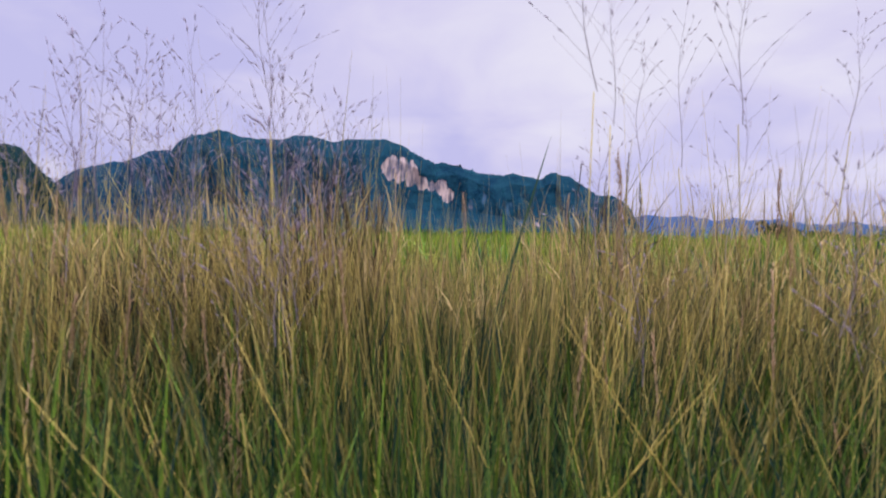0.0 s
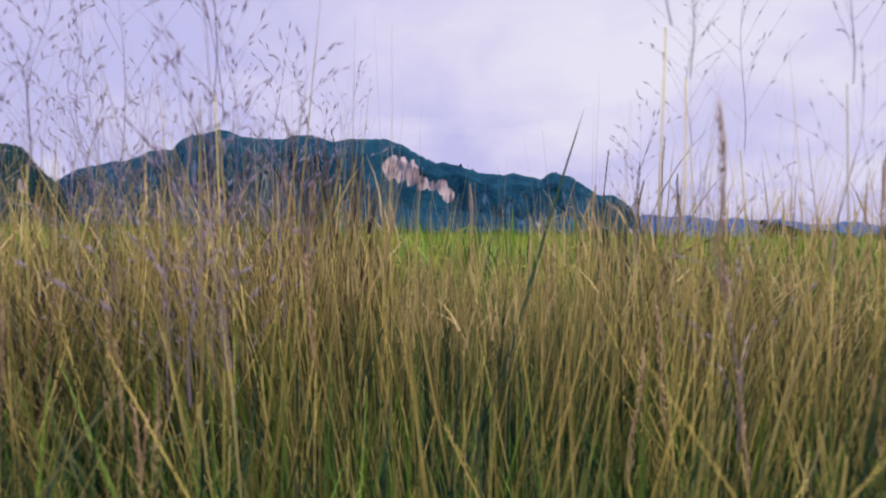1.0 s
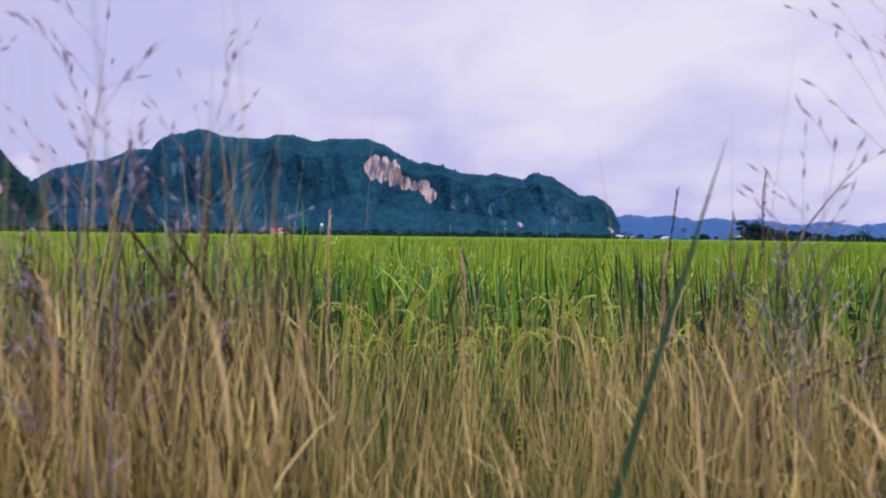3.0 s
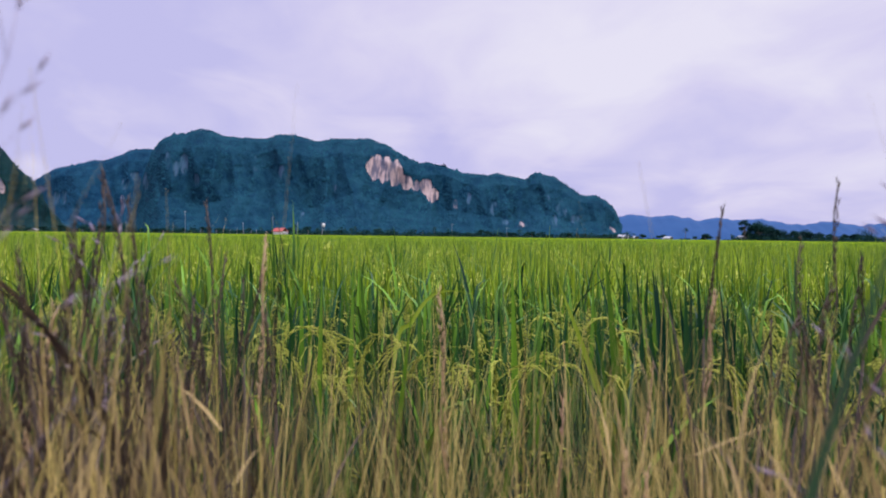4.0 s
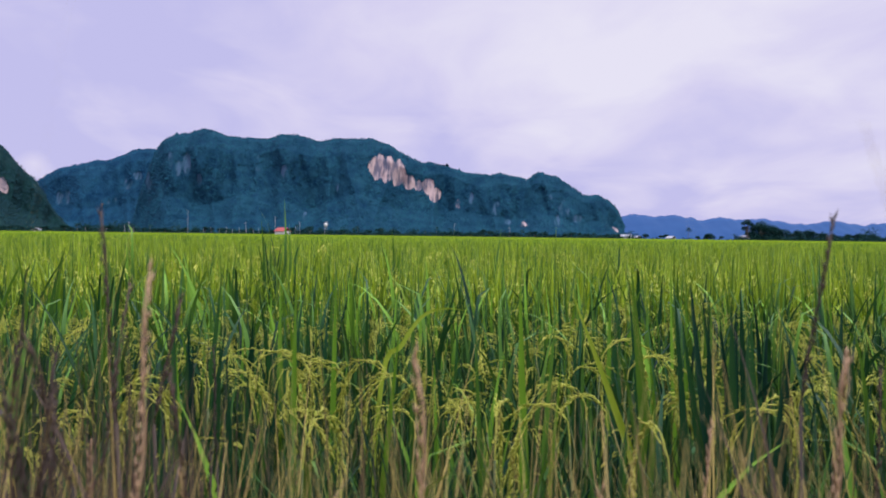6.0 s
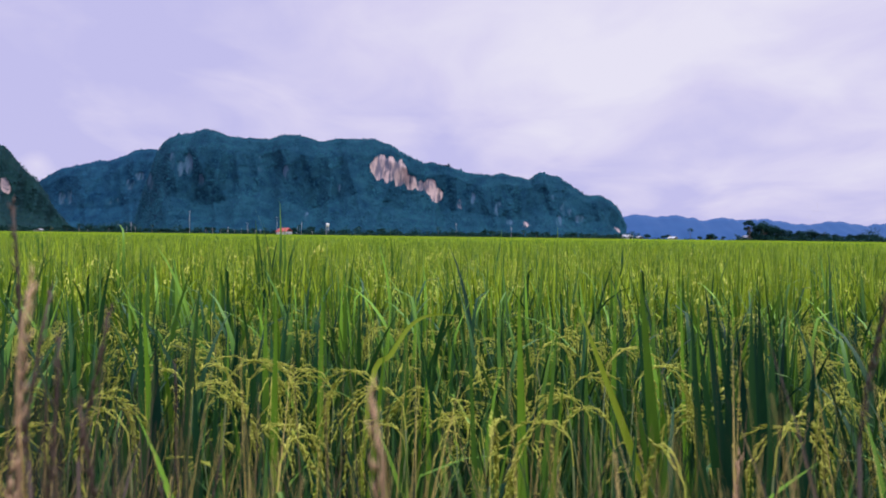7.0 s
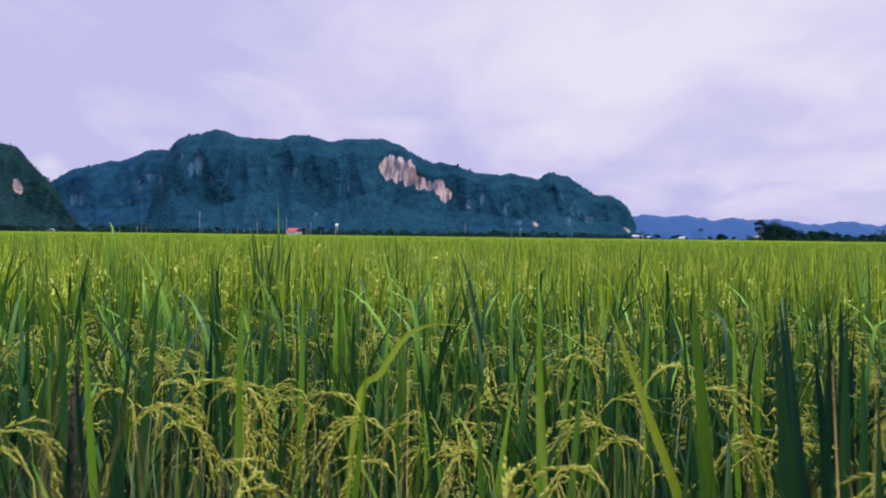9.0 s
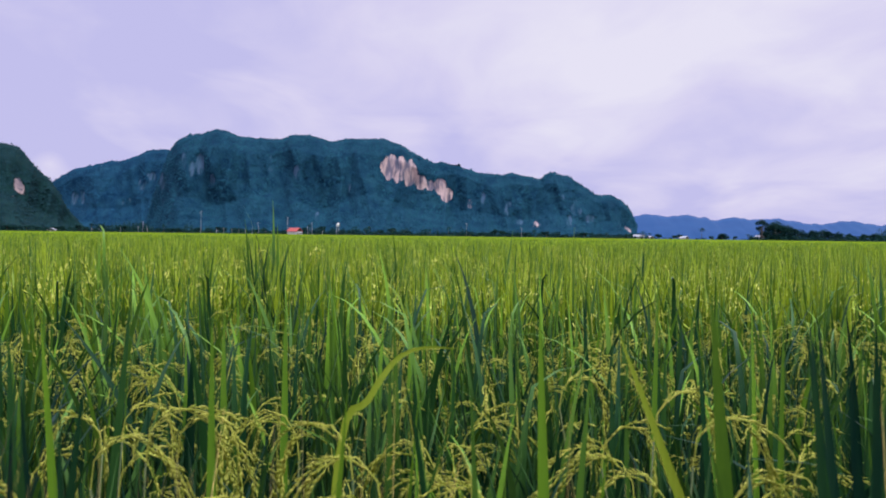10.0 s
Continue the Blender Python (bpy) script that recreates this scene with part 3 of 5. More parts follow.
def broad_tree(name, height, spread, seed, label, skirt=False):
    rng = random.Random(seed)
    tree = tagged(new(name), label, "tree", "trees along the field's far edge")
    verts, faces = [], []
    top = height * 0.62
    tube(verts, faces, [(0, 0, -0.3), (0.1, 0, height * 0.3), (0.0, 0.15, top)], [height * 0.035, height * 0.026, height * 0.012], 7)
    clumps = [(0, 0, height * 0.78, spread * 0.5)]
    for i in range(6):
        a = i * 1.05 + rng.uniform(-0.3, 0.3)
        r = spread * rng.uniform(0.45, 0.75)
        z = height * rng.uniform(0.5, 0.84)
        tube(verts, faces, [(0, 0, height * 0.32), (r * 0.5 * math.cos(a), r * 0.5 * math.sin(a), z * 0.8), (r * math.cos(a), r * math.sin(a), z)], [height * 0.014, height * 0.009, height * 0.004], 5)
        clumps.append((r * math.cos(a), r * math.sin(a), z, spread * rng.uniform(0.28, 0.45)))
    if skirt:
        for i in range(6):
            a, d = i * 1.05 + rng.uniform(-0.4, 0.4), spread * rng.uniform(0.4, 0.9)
            clumps.append((d * math.cos(a), d * math.sin(a), height * rng.uniform(0.16, 0.34), spread * rng.uniform(0.28, 0.42)))
    part("trunk", mesh_of("trunk", verts, faces, BARK), tree)
    part("crown", crown_mesh("crown", rng, clumps, 40, 0.46), tree)
    return tree


def palm_tree(name, height, seed, label):
    rng = random.Random(seed)
    tree = tagged(new(name), label, "palm", "trees along the field's far edge")
    verts, faces = [], []
    lean = rng.uniform(-0.4, 0.4)
    tube(verts, faces, [(0, 0, -0.3), (lean * 0.4, 0, height * 0.5), (lean, 0, height)], [0.24, 0.17, 0.13], 7)
    part("trunk", mesh_of("trunk", verts, faces, BARK), tree)
    verts, faces = [], []
    frond = 0.30 + 0.028 * height
    for i in range(18):
        a, up = i * 2.4, rng.uniform(-0.2, 1.0)
        p, ang = Vector((lean, 0, height)), up
        for k in range(7):
            d = Vector((math.cos(a) * math.cos(ang), math.sin(a) * math.cos(ang), math.sin(ang)))
            side = Vector((-math.sin(a), math.cos(a), 0))
            q = p + d * frond
            w = 1.15 * frond * (1 - k / 7.5)
            s = len(verts)
            verts += [p, q, q + side * w + Vector((0, 0, -0.35 * w)), q - side * w + Vector((0, 0, -0.35 * w))]
            faces += [(s, s + 1, s + 2), (s, s + 3, s + 1)]
            p, ang = q, ang - 0.28
    part("crown", mesh_of("crown", verts, faces, TREE_LEAF, False), tree)
    return tree


def at_edge(x_view, dist):
    """Where the line of sight with that slope meets the given distance."""
    return x_view * dist, dist


# the clump of tall trees on the open side of the field
grove = [(0.456, 500, "open", 18.0), (0.462, 506, "broad", 7.6), (0.476, 500, "broad", 13.8), (0.486, 506, "broad", 12.0), (0.499, 512, "broad", 9.6), (0.513, 515, "broad", 8.6), (0.530, 520, "broad", 8.4),
         (0.548, 522, "broad", 8.8), (0.566, 525, "broad", 7.4), (0.582, 530, "broad", 6.4), (0.602, 530, "broad", 6.2), (0.620, 530, "broad", 6.8), (0.370, 540, "palm", 9.0), (0.398, 540, "broad", 4.6), (0.640, 535, "broad", 6.2)]
for i, (k, d, sort, h) in enumerate(grove):
    x, y = at_edge(k, d)
    if sort == "palm":
        tree = palm_tree("palm_tree", h, 40 + i, "tall palm with a ragged crown beside the paddy")
    elif sort == "open":
        tree = broad_tree("broadleaf_tree", h, 4.4, 40 + i, "tall tree with a flat open crown on a bare trunk")
    else:
        tree = broad_tree("broadleaf_tree", h, h * 0.62, 40 + i, "dark broadleaf tree with a dense rounded crown", True)
    tree.matrix_basis = pose(x, y, 0)

edge_kinds = [broad_tree("broadleaf_tree", 5.2, 2.8, 1, "low dark tree at the foot of the hills"),
              broad_tree("broadleaf_tree", 4.2, 2.6, 2, "bushy dark tree at the foot of the hills"),
              broad_tree("broadleaf_tree", 6.4, 2.7, 3, "taller dark tree at the foot of the hills"),
              palm_tree("palm_tree", 6.5, 4, "slender palm at the foot of the hills")]
rng = random.Random(12)
for i, ob in enumerate(edge_kinds):
    ob.matrix_basis = pose(-310 + 30 * i, 500 + 6 * i, 0)
for i in range(150):
    k = -0.72 + 1.42 * (i + rng.uniform(-0.4, 0.4)) / 150
    if k > 0.29 and rng.random() < 0.45:
        continue
    d = FIELD_END + rng.uniform(14, 110)
    source = edge_kinds[rng.choice((0, 0, 1, 1, 1, 2, 3))]
    tree = copy_thing(source, pose(k * d, d, 0, 0, 0, rng.uniform(0, 360)))
    tree.scale = [rng.uniform(0.7, 1.15)] * 3


def shrub_belt():
    """Low scrub along the far edge of the field, too dense to tell apart."""
    g = random.Random(9)
    clumps = []
    for i in range(1500):
        k, d = g.uniform(-0.74, 0.74) if i < 760 else g.uniform(0.44, 0.74) if i < 980 else g.uniform(-0.74, 0.29), FIELD_END + g.uniform(8, 80)
        r = (1.9 if k > 0.44 else 0.9 if k > 0.29 else 1.9) * g.lognormvariate(0, 0.35)
        clumps.append((k * d, d, r * 0.7, r))
    me = crown_mesh("shrub_belt", g, clumps, 11, 0.48)
    tagged(new("shrub_belt", me), "dark scrub along the far edge of the field", "shrubs", kind="stuff")


shrub_belt()


def utility_pole(x, y, h):
    pole = tagged(new("utility_pole"), "slim grey utility pole with a short crossarm", "pole", "poles along the far lane")
    verts, faces = [], []
    tube(verts, faces, [(0, 0, -0.3), (0, 0, h * 0.5), (0, 0, h)], [0.15, 0.12, 0.09], 8)
    part("post", mesh_of("post", verts, faces, POLE), pole)
    verts, faces = [], []
    tube(verts, faces, [(-0.9, -0.15, h - 0.7), (0.9, -0.15, h - 0.7)], [0.08, 0.08], 4)
    part("crossarm", mesh_of("crossarm", verts, faces, POLE), pole)
    pole.matrix_basis = pose(x, y, 0)


for k, d, h in ((-0.347, 480, 16.0), (-0.223, 478, 13.0), (-0.188, 482, 9.5), (0.033, 484, 10.0), (-0.265, 490, 9.0), (0.112, 490, 8.0), (-0.43, 490, 8.5)):
    utility_pole(k * d, d, h)


def pale_post(x, y, h, lean):
    verts, faces = [], []
    tube(verts, faces, [(0, 0, -0.3), (lean * 0.4, 0, h * 0.5), (lean, 0, h)], [0.12, 0.10, 0.08], 6)
    post = tagged(new("pale_post", mesh_of("pale_post", verts, faces, POLE)), "short pale post standing before the scrub", "post", "posts along the far lane")
    post.matrix_basis = pose(x, y, 0)


for k, h, lean in ((-0.503, 3.2, 0.1), (-0.491, 3.0, -0.2), (-0.462, 4.2, 0.2), (-0.436, 5.2, -0.2), (-0.424, 4.6, 0.3), (-0.325, 3.8, 0.2), (-0.314, 5.0, -0.1), (-0.303, 4.2, 0.3),
                   (-0.293, 5.6, 0.2), (-0.283, 4.0, -0.3), (-0.274, 5.2, 0.1), (-0.264, 4.4, 0.0), (-0.254, 3.6, 0.2), (-0.246, 4.2, -0.2), (-0.194, 6.5, -0.2), (-0.173, 4.0, 0.1)):
    pale_post(k * 474, 474, h, lean)


def prism(points, depth, mat, name):
    """A profile in x, z drawn out along y."""
    bm = bmesh.new()
    front = [bm.verts.new((x, -depth / 2, z)) for x, z in points]
    back = [bm.verts.new((x, depth / 2, z)) for x, z in points]
    bm.faces.new(front)
    bm.faces.new(back[::-1])
    for i in range(len(points)):
        j = (i + 1) % len(points)
        bm.faces.new((front[i], back[i], back[j], front[j]))
    return bm_mesh(name, bm, mat)


def block(name, lo, hi, mat):
    bm = bmesh.new()
    bmesh.ops.create_cube(bm, size=1)
    for v in bm.verts:
        v.co = Vector([lo[i] + (v.co[i] + 0.5) * (hi[i] - lo[i]) for i in range(3)])
    bmesh.ops.bevel(bm, geom=bm.edges[:], offset=0.03, segments=1, affect="EDGES")
    return bm_mesh(name, bm, mat)


def farm_house(x, y, w, d, h, roof_h, roof, turn, label):
    house = tagged(new("farm_house"), label, "house", "houses beyond the paddy")
    part("wall", block("wall", (-w / 2, -d / 2, -0.2), (w / 2, d / 2, h), WHITE_WALL), house)
    part("roof", prism([(-w / 2 - 0.5, h - 0.15), (0, h + roof_h), (w / 2 + 0.5, h - 0.15), (w / 2 + 0.35, h - 0.32), (0, h + roof_h - 0.2), (-w / 2 - 0.35, h - 0.32)], d + 0.9, roof, "roof"), house)
    for sx in (-0.28, 0.28):
        win = part("window", block("window", (sx * w - 0.58, -d / 2 - 0.05, 0.92), (sx * w + 0.58, -d / 2 + 0.02, 2.0 if h < 2.2 else 2.18), POLE), house)
        part("pane", block("pane", (sx * w - 0.48, -d / 2 - 0.09, 1.02), (sx * w + 0.48, -d / 2 - 0.03, 1.9 if h < 2.2 else 2.08), DARK_OPENING), win, label="dark window pane")
    part("door", block("door", (-0.45, -d / 2 - 0.06, 0), (0.45, -d / 2 + 0.02, 2.05), BARK), house)
    house.matrix_basis = pose(x, y, 0, 0, 0, turn)


farm_house(-0.2125 * 476, 476, 6.5, 8.0, 3.0, 2.4, RED_ROOF, 62, "small white house with a red pitched roof")
farm_house(0.2800 * 500, 500, 7.5, 7.0, 2.2, 1.6, GREY_ROOF, 80, "low white farm house with a pale sheet roof")
farm_house(0.2960 * 500, 500, 3.2, 4.0, 2.0, 1.0, GREY_ROOF, 20, "little white shed beside the farm house")
farm_house(0.345 * 510, 510, 4.5, 5.0, 1.9, 1.2, GREY_ROOF, 35, "low pale shed at the edge of the field")
farm_house(0.452 * 505, 505, 5.0, 6.0, 2.6, 1.8, GREY_ROOF, 10, "pale house half hidden under the palm")
farm_house(-0.56 * 486, 486, 5.0, 5.0, 1.9, 1.2, GREY_ROOF, 15, "low pale shed below the rounded hill")


def water_tower(x, y):
    tower = tagged(new("water_tower"), "slim pale water tower on thin legs", "tower")
    for sx in (-1, 1):
        for sy in (-1, 1):
            verts, faces = [], []
            tube(verts, faces, [(sx * 0.9, sy * 0.9, -0.2), (sx * 0.6, sy * 0.6, 6.5)], [0.1, 0.08], 5)
            part("leg", mesh_of("leg", verts, faces, POLE), tower)
    verts, faces = [], []
    tube(verts, faces, [(0, 0, 6.5), (0, 0, 6.6), (0, 0, 8.6), (0, 0, 9.1)], [0.9, 1.1, 1.1, 0.25], 14)
    part("tank", mesh_of("tank", verts, faces, WHITE_WALL), tower)
    tower.matrix_basis = pose(x, y, 0)


water_tower(-0.151 * 480, 480)


# ---------------------------------------------------------------- the paddy beyond reach: blades in one mesh a zone
def paddy_zone(name, y0, y1, per_m2, length, width, top, segs, panicles, label, spread=0.78):
    """Blades over a widening strip. spread: half width gained per metre."""
    half0, half1 = 0.9 + spread * y0, 0.9 + spread * y1
    area = (half0 + half1) * (y1 - y0)
    n = int(area * per_m2)
    rng = np.random.default_rng(int(y0 * 10))
    u = rng.uniform(0, 1, n)
    y = np.sqrt(half0 ** 2 + u * (half1 ** 2 - half0 ** 2))
    y = (y - 0.9) / spread
    x = rng.uniform(-1, 1, n) * (0.9 + spread * y)
    # hills stand in loose rows
    x = x + 0.05 * np.sin(x * 2 * np.pi / 0.21)
    patch = np.array([noise.noise(Vector((a * 0.5, b * 0.5, 3))) for a, b in zip(x[:: 1], y[:: 1])]) if n < 70000 else 0.5 * np.sin(x * 0.9 + 2 * np.sin(y * 0.35)) * np.cos(y * 0.6)
    tall = top + 0.035 * patch + rng.normal(0, 0.045, n)
    ln = length * rng.uniform(0.7, 1.25, n)
    base = np.stack([x, y, np.maximum(0.05, tall - ln * 0.97)], 1)
    droopy = rng.random(n) < 0.22
    az = rng.uniform(0, 2 * np.pi, n)
    v, q = ribbons(base, az, rng.normal(0.06, 0.19, n), np.where(droopy, rng.uniform(0.9, 2.0, n), rng.uniform(0.0, 0.35, n)), ln, width * rng.uniform(0.7, 1.3, n), segs)
    tagged(new(name, mesh_of(name, v, q, RICE_LEAF_STUFF)), label, "rice", kind="stuff")
    if panicles:
        m = int(area * panicles)
        u = rng.uniform(0, 1, m)
        y = (np.sqrt(half0 ** 2 + u * (half1 ** 2 - half0 ** 2)) - 0.9) / spread
        x = rng.uniform(-1, 1, m) * (0.9 + spread * y)
        per = 20
        s = np.tile(np.linspace(0.0, 1.0, per), (m, 1)) + rng.uniform(-0.02, 0.02, (m, per))
        az = rng.uniform(0, 2 * np.pi, m)[:, None]
        ang = 0.1 + 2.5 * s
        out = 0.10 * (1 - np.cos(ang))
        up = 0.10 * np.sin(ang)
        cx = x[:, None] + out * np.cos(az) + rng.normal(0, 0.013, (m, per))
        cy = y[:, None] + out * np.sin(az) + rng.normal(0, 0.013, (m, per))
        cz = (top - 0.17 + rng.normal(0, 0.05, m))[:, None] + up - 0.05 * s + rng.normal(0, 0.012, (m, per))
        base = np.stack([cx, cy, cz], 2).reshape(-1, 3)
        a = np.repeat(az, per, 1).ravel()
        v, q = ribbons(base, a, ang.ravel() + rng.normal(0, 0.3, m * per), np.zeros(m * per), np.full(m * per, 0.022), np.full(m * per, 0.0065), 2)
        tagged(new(name + "_panicles", mesh_of(name + "_panicles", v, q, RICE_GRAIN_STUFF)), "nodding yellow-green rice panicles among the leaves", "rice", kind="stuff")


paddy_zone("rice_near_field", 4.75, 9.0, 560, 0.50, 0.014, 1.05, 4, 54, "ripening green rice leaves standing close together")
paddy_zone("rice_mid_field", 9.0, 24.0, 92, 0.46, 0.020, 1.04, 3, 5, "bright green rice field with upright leaves")
paddy_zone("rice_far_field", 24.0, 75.0, 7, 0.36, 0.05, 1.01, 2, 0, "bright yellow-green rice field running to the hills")


def canopy_sheet():
    """The closed top of the crop, from where single blades can no longer be told apart."""
    verts, faces = [], []
    ys = list(np.geomspace(6.2, FIELD_END, 150))
    nx = 121
    for y in ys:
        half = 0.9 + 0.78 * y + 0.3 * max(0.0, y - 24)
        for i in range(nx):
            x = half * (2 * i / (nx - 1) - 1)
            base = 0.42 if y < 11 else 0.42 + 0.38 * (y - 11) / 13 if y < 24 else 0.86 + 0.08 * min(1, (y - 24) / 50)
            verts.append((x, y, base + 0.07 * noise.noise(Vector((x * 1.3, y * 0.9, 1))) + 0.03 * noise.noise(Vector((x * 5, y * 5, 4)))))
    for j in range(len(ys) - 1):
        for i in range(nx - 1):
            a = j * nx + i
            faces.append((a, a + 1, a + nx + 1, a + nx))
    tagged(new("rice_canopy", mesh_of("rice_canopy", verts, faces, RICE_CANOPY)), "level yellow-green top of the rice crop", "rice", kind="stuff")


canopy_sheet()

# ---------------------------------------------------------------- rice plants within reach
rng = random.Random(21)
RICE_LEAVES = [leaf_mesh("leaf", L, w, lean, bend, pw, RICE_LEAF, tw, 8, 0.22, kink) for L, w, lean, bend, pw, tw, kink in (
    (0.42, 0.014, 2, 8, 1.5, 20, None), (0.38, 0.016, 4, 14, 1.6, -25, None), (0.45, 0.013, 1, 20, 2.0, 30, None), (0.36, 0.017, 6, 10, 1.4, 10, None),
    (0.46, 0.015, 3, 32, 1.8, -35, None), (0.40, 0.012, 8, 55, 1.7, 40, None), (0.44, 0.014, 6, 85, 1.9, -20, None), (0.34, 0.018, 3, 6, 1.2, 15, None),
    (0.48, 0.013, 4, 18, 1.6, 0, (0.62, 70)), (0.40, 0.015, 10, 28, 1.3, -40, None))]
# the same leaves again in the shade-darkened colour
RICE_LEAVES_SHADED = []
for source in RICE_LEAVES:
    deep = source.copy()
    deep.materials[0] = SHADED_LEAF
    RICE_LEAVES_SHADED.append(deep)
RICE_PANICLES = [panicle_mesh("panicle", rng, rng.uniform(0.16, 0.24), droop, 0.0062, RICE_GRAIN, 0.0018, 1.25, 8) for droop in (80, 105, 125, 140, 155, 165, 172, 176)]
RICE_HEAVY = [panicle_mesh("panicle", rng, rng.uniform(0.22, 0.27), droop, 0.0060, RICE_GRAIN, 0.0019, 0.95, 10) for droop in (165, 172, 178)]
RICE_PANICLES_SLIM = [panicle_mesh("panicle", rng, rng.uniform(0.20, 0.25), droop, 0.0105, RICE_GRAIN, 0.0024) for droop in (110, 135, 155)]


def stem_mesh(rng):
    verts, faces = [], []
    k = rng.uniform(0.04, 0.10)
    h = rng.uniform(0.66, 0.82)
    tube(verts, faces, [(0, 0, -0.02), (k * 0.3, 0, h * 0.5), (k, 0, h)], [0.0034, 0.0028, 0.0015], 5)
    return mesh_of("stem", verts, faces, RICE_STEM)


RICE_STEMS = [stem_mesh(rng) for _ in range(6)]
RICE_LABEL = "ripening rice plant with upright leaves and nodding panicles"


def rice_base(x, y, rng, stems, label=RICE_LABEL):
    plant = tagged(new("rice_plant"), label, "rice plant", "rice plants along the edge of the paddy")
    plant.matrix_basis = pose(x, y, 0)
    for i in range(stems):
        a = rng.uniform(0, 6.28)
        part("stem", rng.choice(RICE_STEMS), plant, pose(0.02 * math.cos(a), 0.02 * math.sin(a), 0, 0, 0, math.degrees(a)))
    return plant


def rice_plant(x, y, rng, leaves, panicles, slim, low=0.0, deep=0.15):
    plant = rice_base(x, y, rng, 2)
    for i in range(leaves):
        a = rng.uniform(0, 360)
        r = rng.uniform(0.015, 0.07)
        me = (RICE_LEAVES_SHADED if rng.random() < deep else RICE_LEAVES)[min(9, int(rng.random() ** 1.25 * 10))]
        s = rng.uniform(0.85, 1.15)
        z = (rng.uniform(0.52, 0.68) if i % 3 else rng.uniform(0.36, 0.52)) - low
        tilt = rng.gauss(0, 5)
        part("leaf", me, plant, pose(r * math.cos(radians(a)), r * math.sin(radians(a)), z, 0, tilt, a + rng.uniform(-50, 50)) @ Matrix.Scale(s, 4))
    for i in range(panicles):
        a = rng.uniform(0, 360)
        r = rng.uniform(0.02, 0.06)
        me = rng.choice(RICE_PANICLES_SLIM if slim else RICE_PANICLES)
        part("panicle", me, plant, pose(r * math.cos(radians(a)), r * math.sin(radians(a)), rng.uniform(0.68, 0.86) - low, 0, rng.uniform(-4, 14), a + rng.uniform(-40, 40)) @ Matrix.Scale(rng.uniform(0.85, 1.1), 4))
    return plant


def path_blade(points, width, mat, twist=0.3, fold=0.2):
    """A blade drawn along a smooth line through a few points, broad side towards the open bank."""
    pts = [Vector(p) for p in points]
    line = []
    for i in range(len(pts) - 1):
        p0, p1, p2, p3 = pts[max(0, i - 1)], pts[i], pts[i + 1], pts[min(len(pts) - 1, i + 2)]
        n = 4 if len(pts) > 3 else 6
        for k in range(n):
            t = k / n
            line.append(0.5 * (2 * p1 + (p2 - p0) * t + (2 * p0 - 5 * p1 + 4 * p2 - p3) * t * t + (3 * p1 - p0 - 3 * p2 + p3) * t ** 3))
    line.append(pts[-1])
    verts, faces = [], []
    for i, p in enumerate(line):
        s = i / (len(line) - 1)
        d = (line[min(i + 1, len(line) - 1)] - line[max(0, i - 1)]).normalized()
        side = d.cross(Vector((math.sin(twist), math.cos(twist), 0.15))).normalized()
        nrm = d.cross(side)
        w = width * 0.56 * min(1.0, 0.6 + 1.4 * s) * max(0.02, 1 - s ** 1.9)
        verts += [p - side * w + nrm * w * fold, p, p + side * w + nrm * w * fold]
    for i in range(len(line) - 1):
        a = i * 3
        faces += [(a, a + 1, a + 4, a + 3), (a + 1, a + 2, a + 5, a + 4)]
    return mesh_of("leaf", verts, faces, mat)


SHOWY = []


def showy_plant(x, y, tips, panicles=(), label=RICE_LABEL, mat=RICE_LEAF):
    """A plant whose long leaves end at the given tips (x, y, z, width); panicles: x, y, z of the foot and turn."""
    SHOWY.append((x, y))
    plant = rice_base(x, y, rng, 3, label)
    for tx, ty, tz, w in tips:
        root = Vector((x * 0.75 + tx * 0.25 - x, 0.75 * y + 0.25 * ty - y, 0.45))
        root.x = (x - tx) * 0.92 + tx - x
        tip = Vector((tx - x, ty - y, tz))
        mid = root.lerp(tip, 0.5) + Vector(((root.x - tip.x) * 0.06, 0.02, 0))
        part("leaf", path_blade([root, mid, tip], w, mat, rng.uniform(-0.5, 0.5)), plant)
    for px, py, pz, turn in panicles:
        foot = Vector((px - x, py - y, pz))
        part("panicle", rng.choice(RICE_PANICLES[2:]), plant, Matrix.Translation(foot) @ pose(0, 0, 0, 0, 0, turn))
        verts, faces = [], []
        tube(verts, faces, [(foot.x * 0.3, foot.y * 0.3, 0.3), foot.lerp(Vector((foot.x * 0.3, foot.y * 0.3, 0.3)), 0.4), foot], [0.0022, 0.0018, 0.0012], 5)
        part("stem", mesh_of("stem", verts, faces, RICE_STEM), plant)
    return plant


showy_plant(0.13, 2.72, [(0.101, 2.72, 1.127, 0.021), (0.150, 2.62, 1.013, 0.013), (0.173, 2.80, 1.057, 0.016)], [(0.06, 2.80, 0.86, 200)])
yellowing = showy_plant(0.37, 2.78, [(0.311, 2.85, 1.102, 0.014), (0.271, 2.70, 1.145, 0.027)], [(0.21, 2.90, 0.90, 0), (0.34, 2.80, 0.87, 10)])
part("leaf", path_blade([(0.045, 0.0, 0.45), (-0.06, 0.0, 0.80), (-0.175, 0.0, 1.103)], 0.018, YELLOW_LEAF, 0.1), yellowing, label="yellowing leaf")
showy_plant(0.34, 2.50, [(0.268, 2.50, 1.131, 0.018), (0.304, 2.48, 1.121, 0.016)], mat=SHADED_LEAF)
showy_plant(0.42, 2.60, [(0.325, 2.60, 1.130, 0.028), (0.375, 2.58, 1.110, 0.026), (0.350, 2.66, 1.120, 0.022), (0.300, 2.56, 1.085, 0.022), (0.400, 2.62, 1.10, 0.024)], mat=SHADED_LEAF)
